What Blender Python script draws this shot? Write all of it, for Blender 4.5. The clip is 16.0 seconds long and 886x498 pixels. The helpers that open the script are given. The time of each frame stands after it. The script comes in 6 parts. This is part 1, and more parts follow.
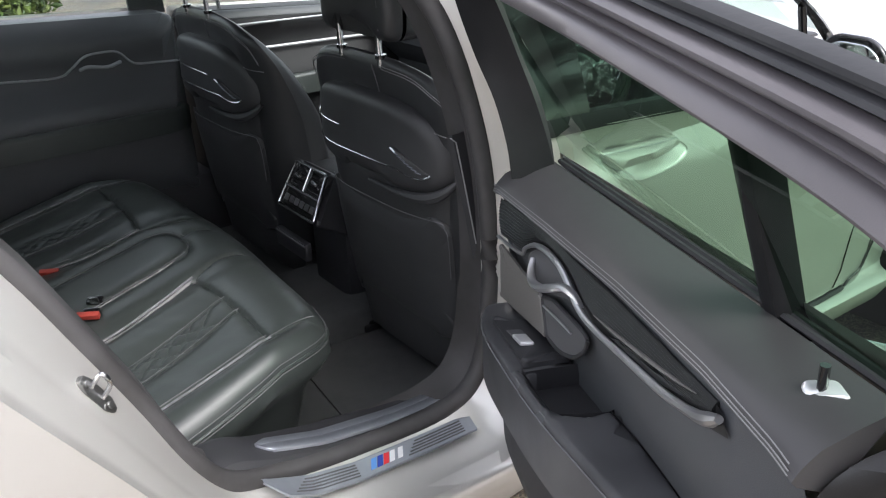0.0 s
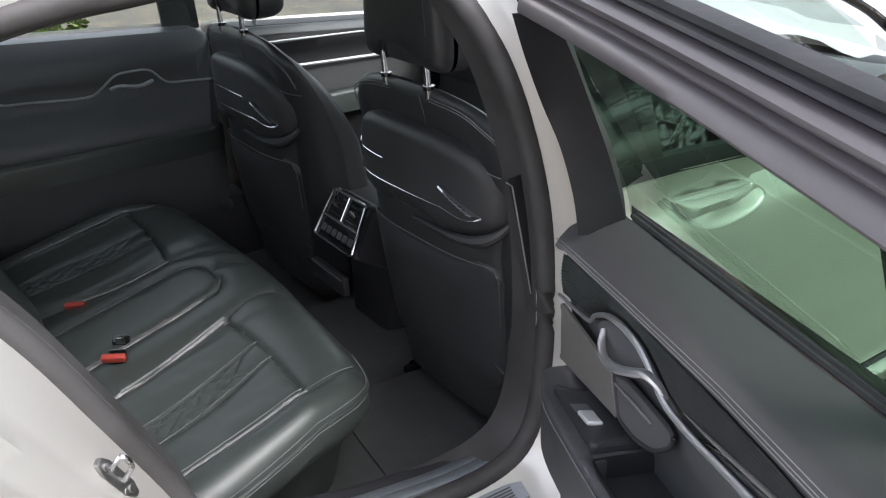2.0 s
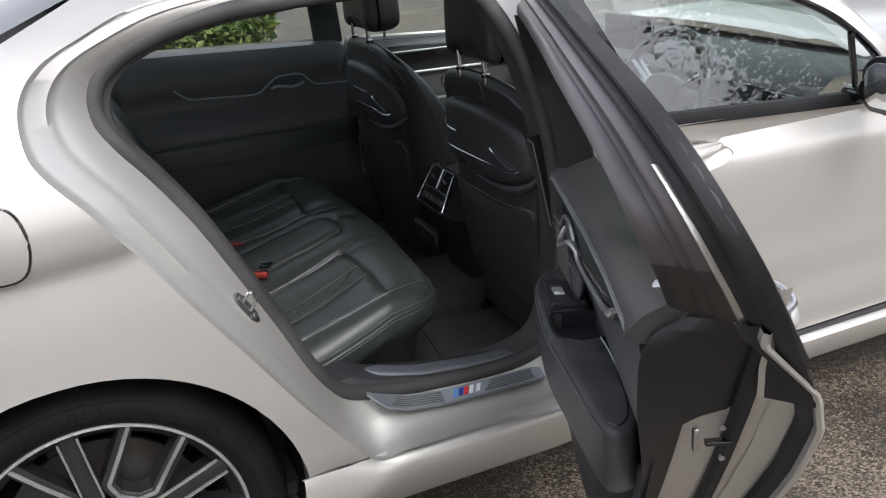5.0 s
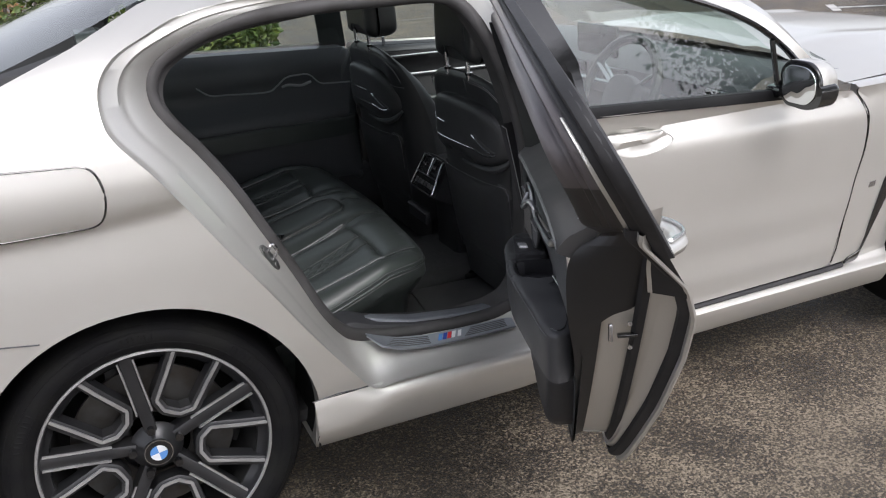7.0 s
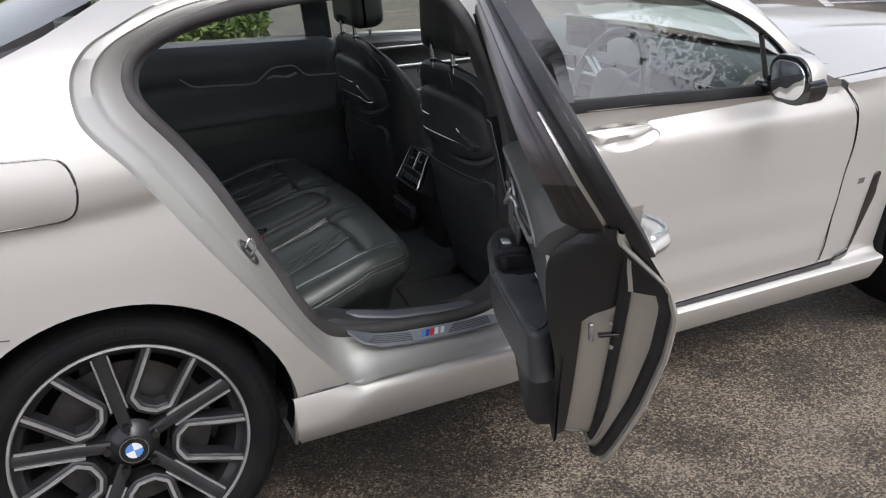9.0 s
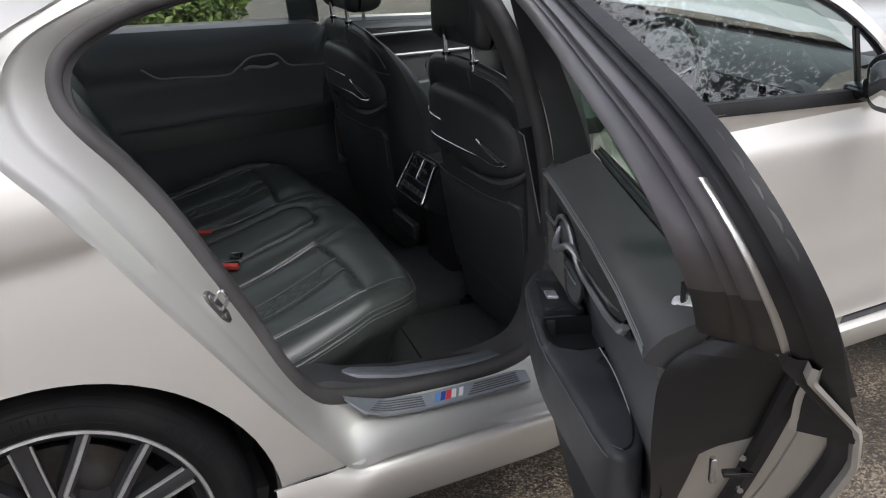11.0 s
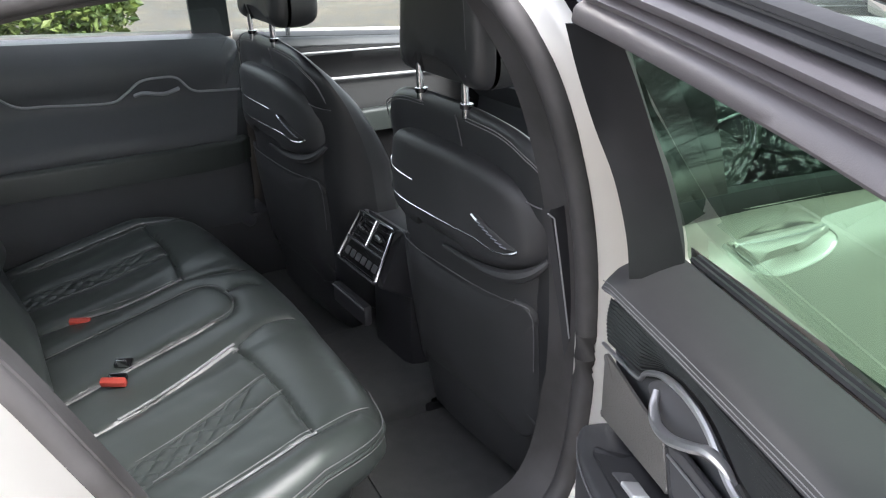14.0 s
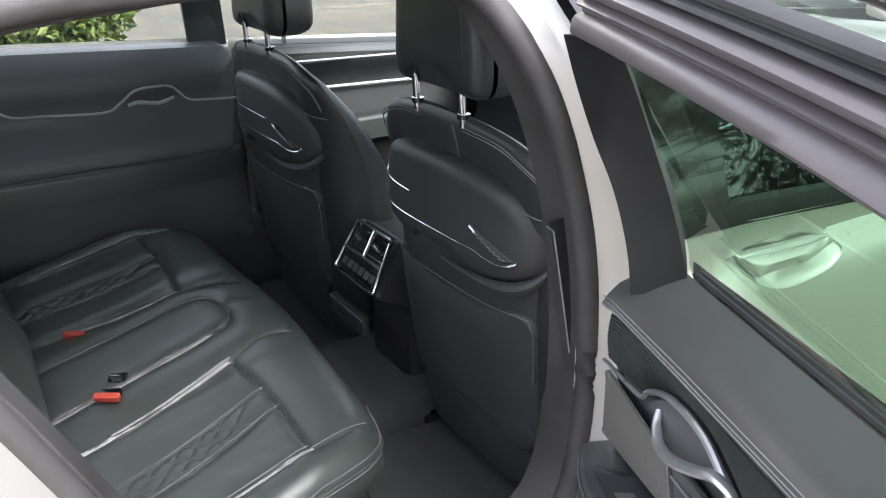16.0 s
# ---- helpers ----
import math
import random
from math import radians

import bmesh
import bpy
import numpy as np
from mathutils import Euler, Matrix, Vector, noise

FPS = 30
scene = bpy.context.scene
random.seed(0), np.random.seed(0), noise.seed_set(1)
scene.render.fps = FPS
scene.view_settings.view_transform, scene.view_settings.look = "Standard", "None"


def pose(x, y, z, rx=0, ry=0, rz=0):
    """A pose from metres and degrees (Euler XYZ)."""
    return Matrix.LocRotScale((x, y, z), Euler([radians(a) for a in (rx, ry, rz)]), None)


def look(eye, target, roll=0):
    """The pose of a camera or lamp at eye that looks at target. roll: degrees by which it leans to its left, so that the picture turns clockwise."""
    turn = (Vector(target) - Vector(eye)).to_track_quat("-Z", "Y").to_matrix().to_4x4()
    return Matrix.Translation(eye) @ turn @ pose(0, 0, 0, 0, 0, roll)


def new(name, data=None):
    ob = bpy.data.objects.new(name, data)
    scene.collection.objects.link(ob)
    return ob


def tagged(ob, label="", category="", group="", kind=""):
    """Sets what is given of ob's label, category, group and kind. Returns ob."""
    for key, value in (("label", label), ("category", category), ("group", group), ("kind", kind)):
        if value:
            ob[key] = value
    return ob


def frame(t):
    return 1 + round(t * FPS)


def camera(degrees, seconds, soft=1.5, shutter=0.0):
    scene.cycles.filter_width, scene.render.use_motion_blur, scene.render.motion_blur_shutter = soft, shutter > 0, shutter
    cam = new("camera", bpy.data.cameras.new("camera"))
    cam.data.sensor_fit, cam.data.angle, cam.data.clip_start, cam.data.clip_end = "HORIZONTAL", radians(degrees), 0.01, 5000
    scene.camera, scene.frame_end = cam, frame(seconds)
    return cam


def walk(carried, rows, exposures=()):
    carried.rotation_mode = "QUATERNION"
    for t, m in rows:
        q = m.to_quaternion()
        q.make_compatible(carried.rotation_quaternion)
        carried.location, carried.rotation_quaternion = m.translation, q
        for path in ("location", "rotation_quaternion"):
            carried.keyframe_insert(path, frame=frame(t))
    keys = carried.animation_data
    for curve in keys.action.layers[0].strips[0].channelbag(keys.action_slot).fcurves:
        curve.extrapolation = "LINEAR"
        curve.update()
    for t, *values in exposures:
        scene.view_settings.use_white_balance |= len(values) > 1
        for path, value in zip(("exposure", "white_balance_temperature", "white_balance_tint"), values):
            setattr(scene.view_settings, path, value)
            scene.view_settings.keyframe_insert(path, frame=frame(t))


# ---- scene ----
cam = camera(52.9, 16.0, soft=1.15)
PATH = [
    (0, (0.153, -1.01, 1.385), (1.197, 0.487, 0.567), -2.5),
    (0.5, (0.166, -0.984, 1.372), (1.217, 0.509, 0.556), -2.4),
    (1, (0.176, -0.96, 1.384), (1.214, 0.533, 0.551), -2.4),
    (1.5, (0.183, -0.906, 1.409), (1.217, 0.594, 0.585), -2.1),
    (2, (0.214, -0.861, 1.409), (1.204, 0.675, 0.595), -2.6),
    (2.5, (0.247, -0.867, 1.41), (1.138, 0.734, 0.607), -3.6),
    (3, (0.242, -0.932, 1.424), (1.006, 0.743, 0.644), -5.0),
    (3.5, (0.196, -1.057, 1.436), (0.899, 0.65, 0.667), -5.3),
    (4, (0.161, -1.197, 1.439), (0.848, 0.518, 0.673), -5.4),
    (4.5, (0.153, -1.337, 1.444), (0.843, 0.376, 0.676), -5.2),
    (4.7, (0.148, -1.401, 1.436), (0.832, 0.322, 0.686), -5.0),
    (6.8, (0.001, -1.858, 1.476), (0.692, -0.121, 0.767), -4.6),
    (7, (-0.004, -1.876, 1.477), (0.692, -0.143, 0.761), -4.4),
    (7.5, (0.01, -1.884, 1.468), (0.71, -0.155, 0.746), -4.2),
    (8, (0.022, -1.886, 1.467), (0.722, -0.158, 0.743), -4.1),
    (8.5, (0.022, -1.874, 1.468), (0.73, -0.151, 0.742), -3.9),
    (8.7, (0.024, -1.869, 1.468), (0.732, -0.145, 0.741), -3.9),
    (10.8, (0.136, -1.456, 1.437), (0.873, 0.23, 0.653), -3.3),
    (11, (0.145, -1.378, 1.427), (0.886, 0.31, 0.652), -3.1),
    (11.5, (0.164, -1.181, 1.412), (0.916, 0.505, 0.643), -3.0),
    (12, (0.196, -1.03, 1.388), (1.035, 0.616, 0.619), -1.9),
    (12.5, (0.252, -0.882, 1.371), (1.147, 0.734, 0.605), -1.3),
    (13, (0.281, -0.809, 1.374), (1.201, 0.793, 0.608), -1.0),
    (13.5, (0.293, -0.763, 1.366), (1.233, 0.826, 0.598), -0.7),
    (14, (0.288, -0.743, 1.366), (1.232, 0.845, 0.601), -0.7),
    (14.5, (0.285, -0.734, 1.372), (1.225, 0.858, 0.609), -0.8),
    (15, (0.28, -0.728, 1.376), (1.222, 0.863, 0.614), -0.8),
    (15.5, (0.288, -0.722, 1.376), (1.231, 0.869, 0.615), -0.9),
    (16, (0.304, -0.722, 1.371), (1.251, 0.868, 0.613), -1.0),
]
EXPOSURES = [(t, e + 0.22, 6280, 14) for t, e in ((0, 1.65), (2, 1.62), (3, 1.25), (3.5, 1.06), (4.5, 0.86), (7, 0.66), (8.7, 0.66), (11, 0.72), (11.5, 0.9), (12.5, 1.35), (14, 2.2), (16, 2.2))]
walk(cam, [(t, look(eye, target, roll)) for t, eye, target, roll in PATH], EXPOSURES)
# ---------------- world and light: bright overcast day ----------------
SUN_EL, SUN_AZ = radians(48), radians(168)
world = bpy.data.worlds.new("overcast_sky")
scene.world = world
world.use_nodes = True
wn = world.node_tree
sky = wn.nodes.new("ShaderNodeTexSky")
sky.sky_type, sky.sun_disc = "NISHITA", False
sky.sun_elevation, sky.sun_rotation = SUN_EL, SUN_AZ
sky.air_density, sky.dust_density, sky.ozone_density = 1.0, 3.0, 0.6
grey = wn.nodes.new("ShaderNodeHueSaturation")
grey.inputs["Saturation"].default_value = 0.25
wn.links.new(sky.outputs[0], grey.inputs["Color"])
wn.links.new(grey.outputs[0], wn.nodes["Background"].inputs["Color"])
wn.nodes["Background"].inputs["Strength"].default_value = 0.15
sun = new("sun", bpy.data.lights.new("sun", "SUN"))
sun.data.energy, sun.data.angle, sun.data.color = 0.75, radians(35), (1.0, 0.97, 0.92)
sun.matrix_world = look((math.sin(SUN_AZ) * 10, math.cos(SUN_AZ) * 10, 10 * math.tan(SUN_EL)), (0, 0, 0))


# ---------------- materials ----------------
def mat(name, color, rough=0.5, metal=0.0, coat=0.0, bump=None, vary=None, spec=0.5, sheen=0.0, transmission=0.0, rough_vary=None, emit=None):
    """bump: list of (kind, scale, strength, distance); vary: (scale, second colour, low, high); rough_vary: (scale, amount)."""
    m = bpy.data.materials.new(name)
    m.use_nodes = True
    t = m.node_tree
    b = t.nodes["Principled BSDF"]
    b.inputs["Base Color"].default_value = (*color, 1)
    b.inputs["Roughness"].default_value = rough
    b.inputs["Metallic"].default_value = metal
    b.inputs["Coat Weight"].default_value = coat
    b.inputs["Coat Roughness"].default_value = 0.04
    b.inputs["Specular IOR Level"].default_value = spec
    b.inputs["Sheen Weight"].default_value = sheen
    b.inputs["Transmission Weight"].default_value = transmission
    co = t.nodes.new("ShaderNodeTexCoord")
    if emit:
        b.inputs["Emission Color"].default_value = (*color, 1)
        b.inputs["Emission Strength"].default_value = emit
    if vary:
        n = t.nodes.new("ShaderNodeTexNoise")
        n.inputs["Scale"].default_value, n.inputs["Detail"].default_value = vary[0], 5
        r = t.nodes.new("ShaderNodeMapRange")
        r.inputs["From Min"].default_value, r.inputs["From Max"].default_value = vary[2], vary[3]
        x = t.nodes.new("ShaderNodeMix")
        x.data_type = "RGBA"
        x.inputs["A"].default_value, x.inputs["B"].default_value = (*color, 1), (*vary[1], 1)
        t.links.new(co.outputs["Object"], n.inputs["Vector"])
        t.links.new(n.outputs["Fac"], r.inputs["Value"])
        t.links.new(r.outputs[0], x.inputs["Factor"])
        t.links.new(x.outputs["Result"], b.inputs["Base Color"])
    if rough_vary:
        n = t.nodes.new("ShaderNodeTexNoise")
        n.inputs["Scale"].default_value, n.inputs["Detail"].default_value = rough_vary[0], 4
        r = t.nodes.new("ShaderNodeMapRange")
        r.inputs["To Min"].default_value, r.inputs["To Max"].default_value = rough - rough_vary[1], rough + rough_vary[1]
        t.links.new(co.outputs["Object"], n.inputs["Vector"])
        t.links.new(n.outputs["Fac"], r.inputs["Value"])
        t.links.new(r.outputs[0], b.inputs["Roughness"])
    last = None
    for kind, scale, strength, distance in bump or ():
        n = t.nodes.new("ShaderNodeTexVoronoi" if kind == "cell" else "ShaderNodeTexNoise")
        n.inputs["Scale"].default_value = scale
        if kind != "cell":
            n.inputs["Detail"].default_value = 4
        p = t.nodes.new("ShaderNodeBump")
        p.inputs["Strength"].default_value, p.inputs["Distance"].default_value = strength, distance
        t.links.new(co.outputs["Object"], n.inputs["Vector"])
        t.links.new(n.outputs["Distance" if kind == "cell" else "Fac"], p.inputs["Height"])
        if last:
            t.links.new(last.outputs[0], p.inputs["Normal"])
        t.links.new(p.outputs[0], b.inputs["Normal"])
        last = p
    return m


PAINT = mat("pearl_white_paint", (0.66, 0.646, 0.612), 0.40, 0.60, 0.8, None, (3, (0.645, 0.63, 0.596), 0.4, 0.7), rough_vary=(6, 0.05))
# one seat leather in two tones: this one paler for the bench's light
LEATHER = mat("lit_dark_leather", (0.048, 0.056, 0.053), 0.34, 0, 0, [("cell", 420, 0.10, 0.0005), ("noise", 26, 0.10, 0.003)], (9, (0.040, 0.047, 0.044), 0.35, 0.7), rough_vary=(11, 0.07))
# the same leather with the front seats' shade put into its colour
SHADED_LEATHER = mat("shaded_black_leather", (0.030, 0.031, 0.033), 0.36, 0, 0, [("cell", 420, 0.10, 0.0005), ("noise", 20, 0.10, 0.003)], (9, (0.028, 0.029, 0.031), 0.35, 0.7), rough_vary=(11, 0.06))
SOFT_TRIM = mat("grained_black_trim", (0.078, 0.083, 0.090), 0.45, 0, 0, [("cell", 700, 0.3, 0.0005)], (5, (0.074, 0.077, 0.081), 0.35, 0.7), rough_vary=(8, 0.06))
HARD_TRIM = mat("dark_plastic_trim", (0.030, 0.030, 0.034), 0.55, 0, 0, [("cell", 900, 0.2, 0.0004)], (7, (0.030, 0.030, 0.032), 0.4, 0.7))
PLUM = mat("matt_anthracite_frame", (0.125, 0.113, 0.117), 0.40, 0, 0, [("cell", 800, 0.2, 0.0004)], (5, (0.100, 0.090, 0.094), 0.4, 0.7))
RUBBER = mat("black_rubber_seal", (0.018, 0.018, 0.020), 0.62, 0, 0, [("noise", 60, 0.25, 0.002)], (12, (0.035, 0.034, 0.036), 0.45, 0.8))
CARPET = mat("black_carpet", (0.050, 0.052, 0.053), 0.95, 0, 0, [("noise", 900, 0.8, 0.002), ("noise", 40, 0.3, 0.004)], (30, (0.064, 0.065, 0.065), 0.35, 0.75), sheen=0.05)
GLOSS = mat("gloss_black", (0.008, 0.008, 0.009), 0.08, 0, 1.0, None, None)
CHROME = mat("satin_chrome", (0.72, 0.72, 0.73), 0.22, 1.0, 0, [("noise", 300, 0.05, 0.0005)], (20, (0.62, 0.62, 0.64), 0.4, 0.7))
SATIN_CHROME = mat("satin_door_chrome", (0.62, 0.62, 0.63), 0.36, 0.85, 0, [("noise", 300, 0.05, 0.0005)], (20, (0.56, 0.56, 0.575), 0.4, 0.7))
ALU = mat("brushed_aluminium", (0.36, 0.38, 0.42), 0.46, 0.85, 0, [("noise", 500, 0.08, 0.0004)], (25, (0.31, 0.33, 0.37), 0.35, 0.7))
DARK_RIM = mat("dark_grey_alloy", (0.026, 0.027, 0.030), 0.38, 0.3, 0.3, [("noise", 200, 0.05, 0.0004)], (12, (0.036, 0.036, 0.038), 0.4, 0.7))
CUT_RIM = mat("machined_alloy", (0.46, 0.46, 0.465), 0.32, 0.55, 0.4, [("noise", 400, 0.05, 0.0003)], (18, (0.34, 0.34, 0.35), 0.4, 0.7))
TYRE = mat("black_tyre_rubber", (0.009, 0.009, 0.010), 0.62, 0, 0, [("noise", 120, 0.3, 0.001)], (14, (0.016, 0.016, 0.015), 0.45, 0.8), spec=0.12)
BACK_TRIM = mat("black_seat_shell", (0.046, 0.047, 0.049), 0.5, 0, 0, [("cell", 700, 0.25, 0.0005)], (6, (0.034, 0.034, 0.036), 0.35, 0.7), rough_vary=(9, 0.06))
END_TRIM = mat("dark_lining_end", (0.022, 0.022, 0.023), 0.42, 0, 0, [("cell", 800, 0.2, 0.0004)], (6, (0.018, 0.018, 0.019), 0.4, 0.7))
# the anthracite frame again, darkened for the shade at its lower end
SHADED_FRAME = mat("shaded_frame_foot", (0.028, 0.026, 0.027), 0.42, 0, 0, [("cell", 800, 0.2, 0.0004)], (6, (0.034, 0.032, 0.033), 0.4, 0.7))
STITCH = mat("grey_thread", (0.15, 0.15, 0.155), 0.7)
ARM_LEATHER = mat("grey_black_leather", (0.082, 0.082, 0.086), 0.42, 0, 0, [("cell", 420, 0.12, 0.0005)], (8, (0.050, 0.050, 0.054), 0.35, 0.7), rough_vary=(9, 0.06))
TOP_LEATHER = mat("dark_grey_leather", (0.052, 0.050, 0.052), 0.40, 0, 0, [("cell", 420, 0.04, 0.0004), ("noise", 10, 0.10, 0.004)], (7, (0.044, 0.042, 0.044), 0.35, 0.7), rough_vary=(9, 0.06))
PIPING = mat("worn_piping", (0.24, 0.24, 0.25), 0.38, 0, 0, [("noise", 80, 0.2, 0.001)], (40, (0.12, 0.125, 0.125), 0.4, 0.7))
POLISHED = mat("polished_chrome", (0.80, 0.80, 0.81), 0.10, 1.0)
PALE_STITCH = mat("pale_thread", (0.21, 0.21, 0.215), 0.7)
BLACK_COVER = mat("satin_black_cover", (0.012, 0.012, 0.013), 0.5, 0, 0, [("cell", 800, 0.15, 0.0004)], (9, (0.017, 0.017, 0.018), 0.4, 0.7), spec=0.22)
SATIN = mat("satin_metal_trim", (0.42, 0.43, 0.44), 0.35, 0.4, 0, None, (14, (0.36, 0.37, 0.38), 0.4, 0.7))
RED = mat("red_plastic", (0.38, 0.05, 0.035), 0.5)
HEADLINER = mat("anthracite_headliner", (0.06, 0.06, 0.065), 0.9, 0, 0, [("noise", 600, 0.4, 0.001)], (30, (0.05, 0.05, 0.054), 0.4, 0.7))
SPEAKER = mat("perforated_grille", (0.19, 0.18, 0.17), 0.5, 0.2, 0, [("cell", 480, 0.9, 0.001)])
DARK_GREY = mat("dark_grey_plastic", (0.10, 0.10, 0.105), 0.5, 0, 0, [("cell", 700, 0.2, 0.0004)])
BUTTON = mat("pale_grey_button", (0.75, 0.75, 0.76), 0.3, 0.6)
DISC = mat("brake_steel", (0.10, 0.098, 0.095), 0.45, 0.7, 0, None, (20, (0.07, 0.06, 0.052), 0.4, 0.7))
WELL = mat("wheel_well_plastic", (0.006, 0.006, 0.006), 0.9)


def glass_mat(name, color, rough=0.0, base=0.08):
    m = bpy.data.materials.new(name)
    m.use_nodes = True
    t = m.node_tree
    t.nodes.remove(t.nodes["Principled BSDF"])
    tr, gl, mx, lw, pw, ml = (t.nodes.new("ShaderNode" + k) for k in ("BsdfTransparent", "BsdfGlossy", "MixShader", "LayerWeight", "Math", "Math"))
    tr.inputs[0].default_value = (*color, 1)
    gl.inputs["Roughness"].default_value = rough
    lw.inputs["Blend"].default_value = 0.5
    pw.operation, pw.inputs[1].default_value = "POWER", 5.0
    ml.operation, ml.inputs[1].default_value, ml.inputs[2].default_value = "MULTIPLY_ADD", 0.90, base
    t.links.new(lw.outputs["Facing"], pw.inputs[0])
    t.links.new(pw.outputs[0], ml.inputs[0])
    t.links.new(ml.outputs[0], mx.inputs[0])
    t.links.new(tr.outputs[0], mx.inputs[1])
    t.links.new(gl.outputs[0], mx.inputs[2])
    t.links.new(mx.outputs[0], t.nodes["Material Output"].inputs[0])
    return m


GREEN_GLASS = glass_mat("green_tinted_glass", (0.235, 0.385, 0.272), base=0.040)
CLEAR_GLASS = glass_mat("clear_glass", (0.82, 0.90, 0.85), base=0.12)


# ---------------- modelling helpers ----------------
def bm_object(name, bm, material, parent=None, label="", smooth=True):
    bmesh.ops.recalc_face_normals(bm, faces=bm.faces)
    me = bpy.data.meshes.new(name)
    bm.to_mesh(me)
    bm.free()
    for m in material if isinstance(material, (list, tuple)) else (material,):
        me.materials.append(m)
    if smooth:
        me.polygons.foreach_set("use_smooth", [True] * len(me.polygons))
        me.set_sharp_from_angle(angle=radians(38))
    ob = new(name, me)
    if parent:
        ob.parent = parent
    return tagged(ob, label)


def part(name, bm, material, parent, label="", smooth=True):
    return bm_object(name, bm, material, parent, label, smooth)


def spline(pts, n=8, closed=False):
    """Catmull-Rom through the points, n steps a span."""
    p = [Vector(q) for q in pts]
    k, out = len(p), []
    for i in range(k if closed else k - 1):
        a, b, c, d = (p[(i - 1) % k] if closed or i else p[0] * 2 - p[1]), p[i], p[(i + 1) % k], (p[(i + 2) % k] if closed or i + 2 < k else p[-1] * 2 - p[-2])
        for j in range(n):
            t = j / n
            out.append(0.5 * ((2 * b) + (c - a) * t + (2 * a - 5 * b + 4 * c - d) * t * t + (3 * b - a - 3 * c + d) * t ** 3))
    if not closed:
        out.append(p[-1])
    return out


def interp(x, xs, ys):
    return float(np.interp(x, xs, ys))


def tube(pts, r, closed=False, sides=8, flat=1.0, bm=None, up=(0, 0, 1)):
    """A rod of radius r along the points; flat squeezes it along the second axis."""
    bm = bm or bmesh.new()
    pts = [Vector(p) for p in pts]
    rings = []
    for i, p in enumerate(pts):
        a = pts[i - 1] if i or closed else p
        b = pts[(i + 1) % len(pts)] if i + 1 < len(pts) or closed else p
        d = (b - a).normalized()
        x = d.cross(Vector(up))
        x = x.normalized() if x.length > 1e-4 else d.orthogonal().normalized()
        y = x.cross(d)
        rr = r(i / max(1, len(pts) - 1)) if callable(r) else r
        rings.append([bm.verts.new(p + (x * math.cos(6.28319 * k / sides) + y * math.sin(6.28319 * k / sides) * flat) * rr) for k in range(sides)])
    for i in range(len(rings) if closed else len(rings) - 1):
        for k in range(sides):
            bm.faces.new((rings[i][k], rings[i][(k + 1) % sides], rings[(i + 1) % len(rings)][(k + 1) % sides], rings[(i + 1) % len(rings)][k]))
    if not closed:
        bm.faces.new(rings[0][::-1])
        bm.faces.new(rings[-1])
    return bm


def loft(rows, bm=None, closed=False):
    """A skin over rows of points."""
    bm = bm or bmesh.new()
    vs = [[bm.verts.new(p) for p in row] for row in rows]
    for a, b in zip(vs, vs[1:]):
        for i in range(len(a) if closed else len(a) - 1):
            j = (i + 1) % len(a)
            bm.faces.new((a[i], a[j], b[j], b[i]))
    return bm


def thick(bm, amount):
    """Gives a skin thickness, against its normals."""
    bmesh.ops.recalc_face_normals(bm, faces=bm.faces)
    bmesh.ops.solidify(bm, geom=bm.faces[:], thickness=amount)
    return bm


def box(size, centre=(0, 0, 0), bevel=0.0, bm=None, turn=None, seg=2):
    bm = bm or bmesh.new()
    made = bmesh.ops.create_cube(bm, size=1)["verts"]
    m = Matrix.Translation(centre) @ (turn.to_4x4() if turn else Matrix()) @ Matrix.Diagonal((*size, 1))
    bmesh.ops.transform(bm, matrix=m, verts=made)
    if bevel:
        edges = list({e for v in made for e in v.link_edges})
        bmesh.ops.bevel(bm, geom=edges, offset=bevel, segments=seg, affect="EDGES", profile=0.5)
    return bm


def inside_distance(poly, p):
    """Distance of 2D points p to the outline, negative outside."""
    a = np.array([q[:2] for q in poly], float)
    b = np.roll(a, -1, 0)
    p = np.atleast_2d(np.array(p, float))
    ab = b - a
    t = np.clip(((p[:, None] - a) * ab).sum(-1) / ((ab ** 2).sum(-1) + 1e-12), 0, 1)
    d = np.linalg.norm(p[:, None] - a - t[..., None] * ab, axis=-1).min(1)
    up = (a[:, 1] > p[:, 1:2]) != (b[:, 1] > p[:, 1:2])
    xs = a[:, 0] + (p[:, 1:2] - a[:, 1]) / np.where(ab[:, 1] == 0, 1e-9, ab[:, 1]) * ab[:, 0]
    odd = (up & (p[:, :1] < xs)).sum(1) % 2 == 1
    return np.where(odd, d, -d)


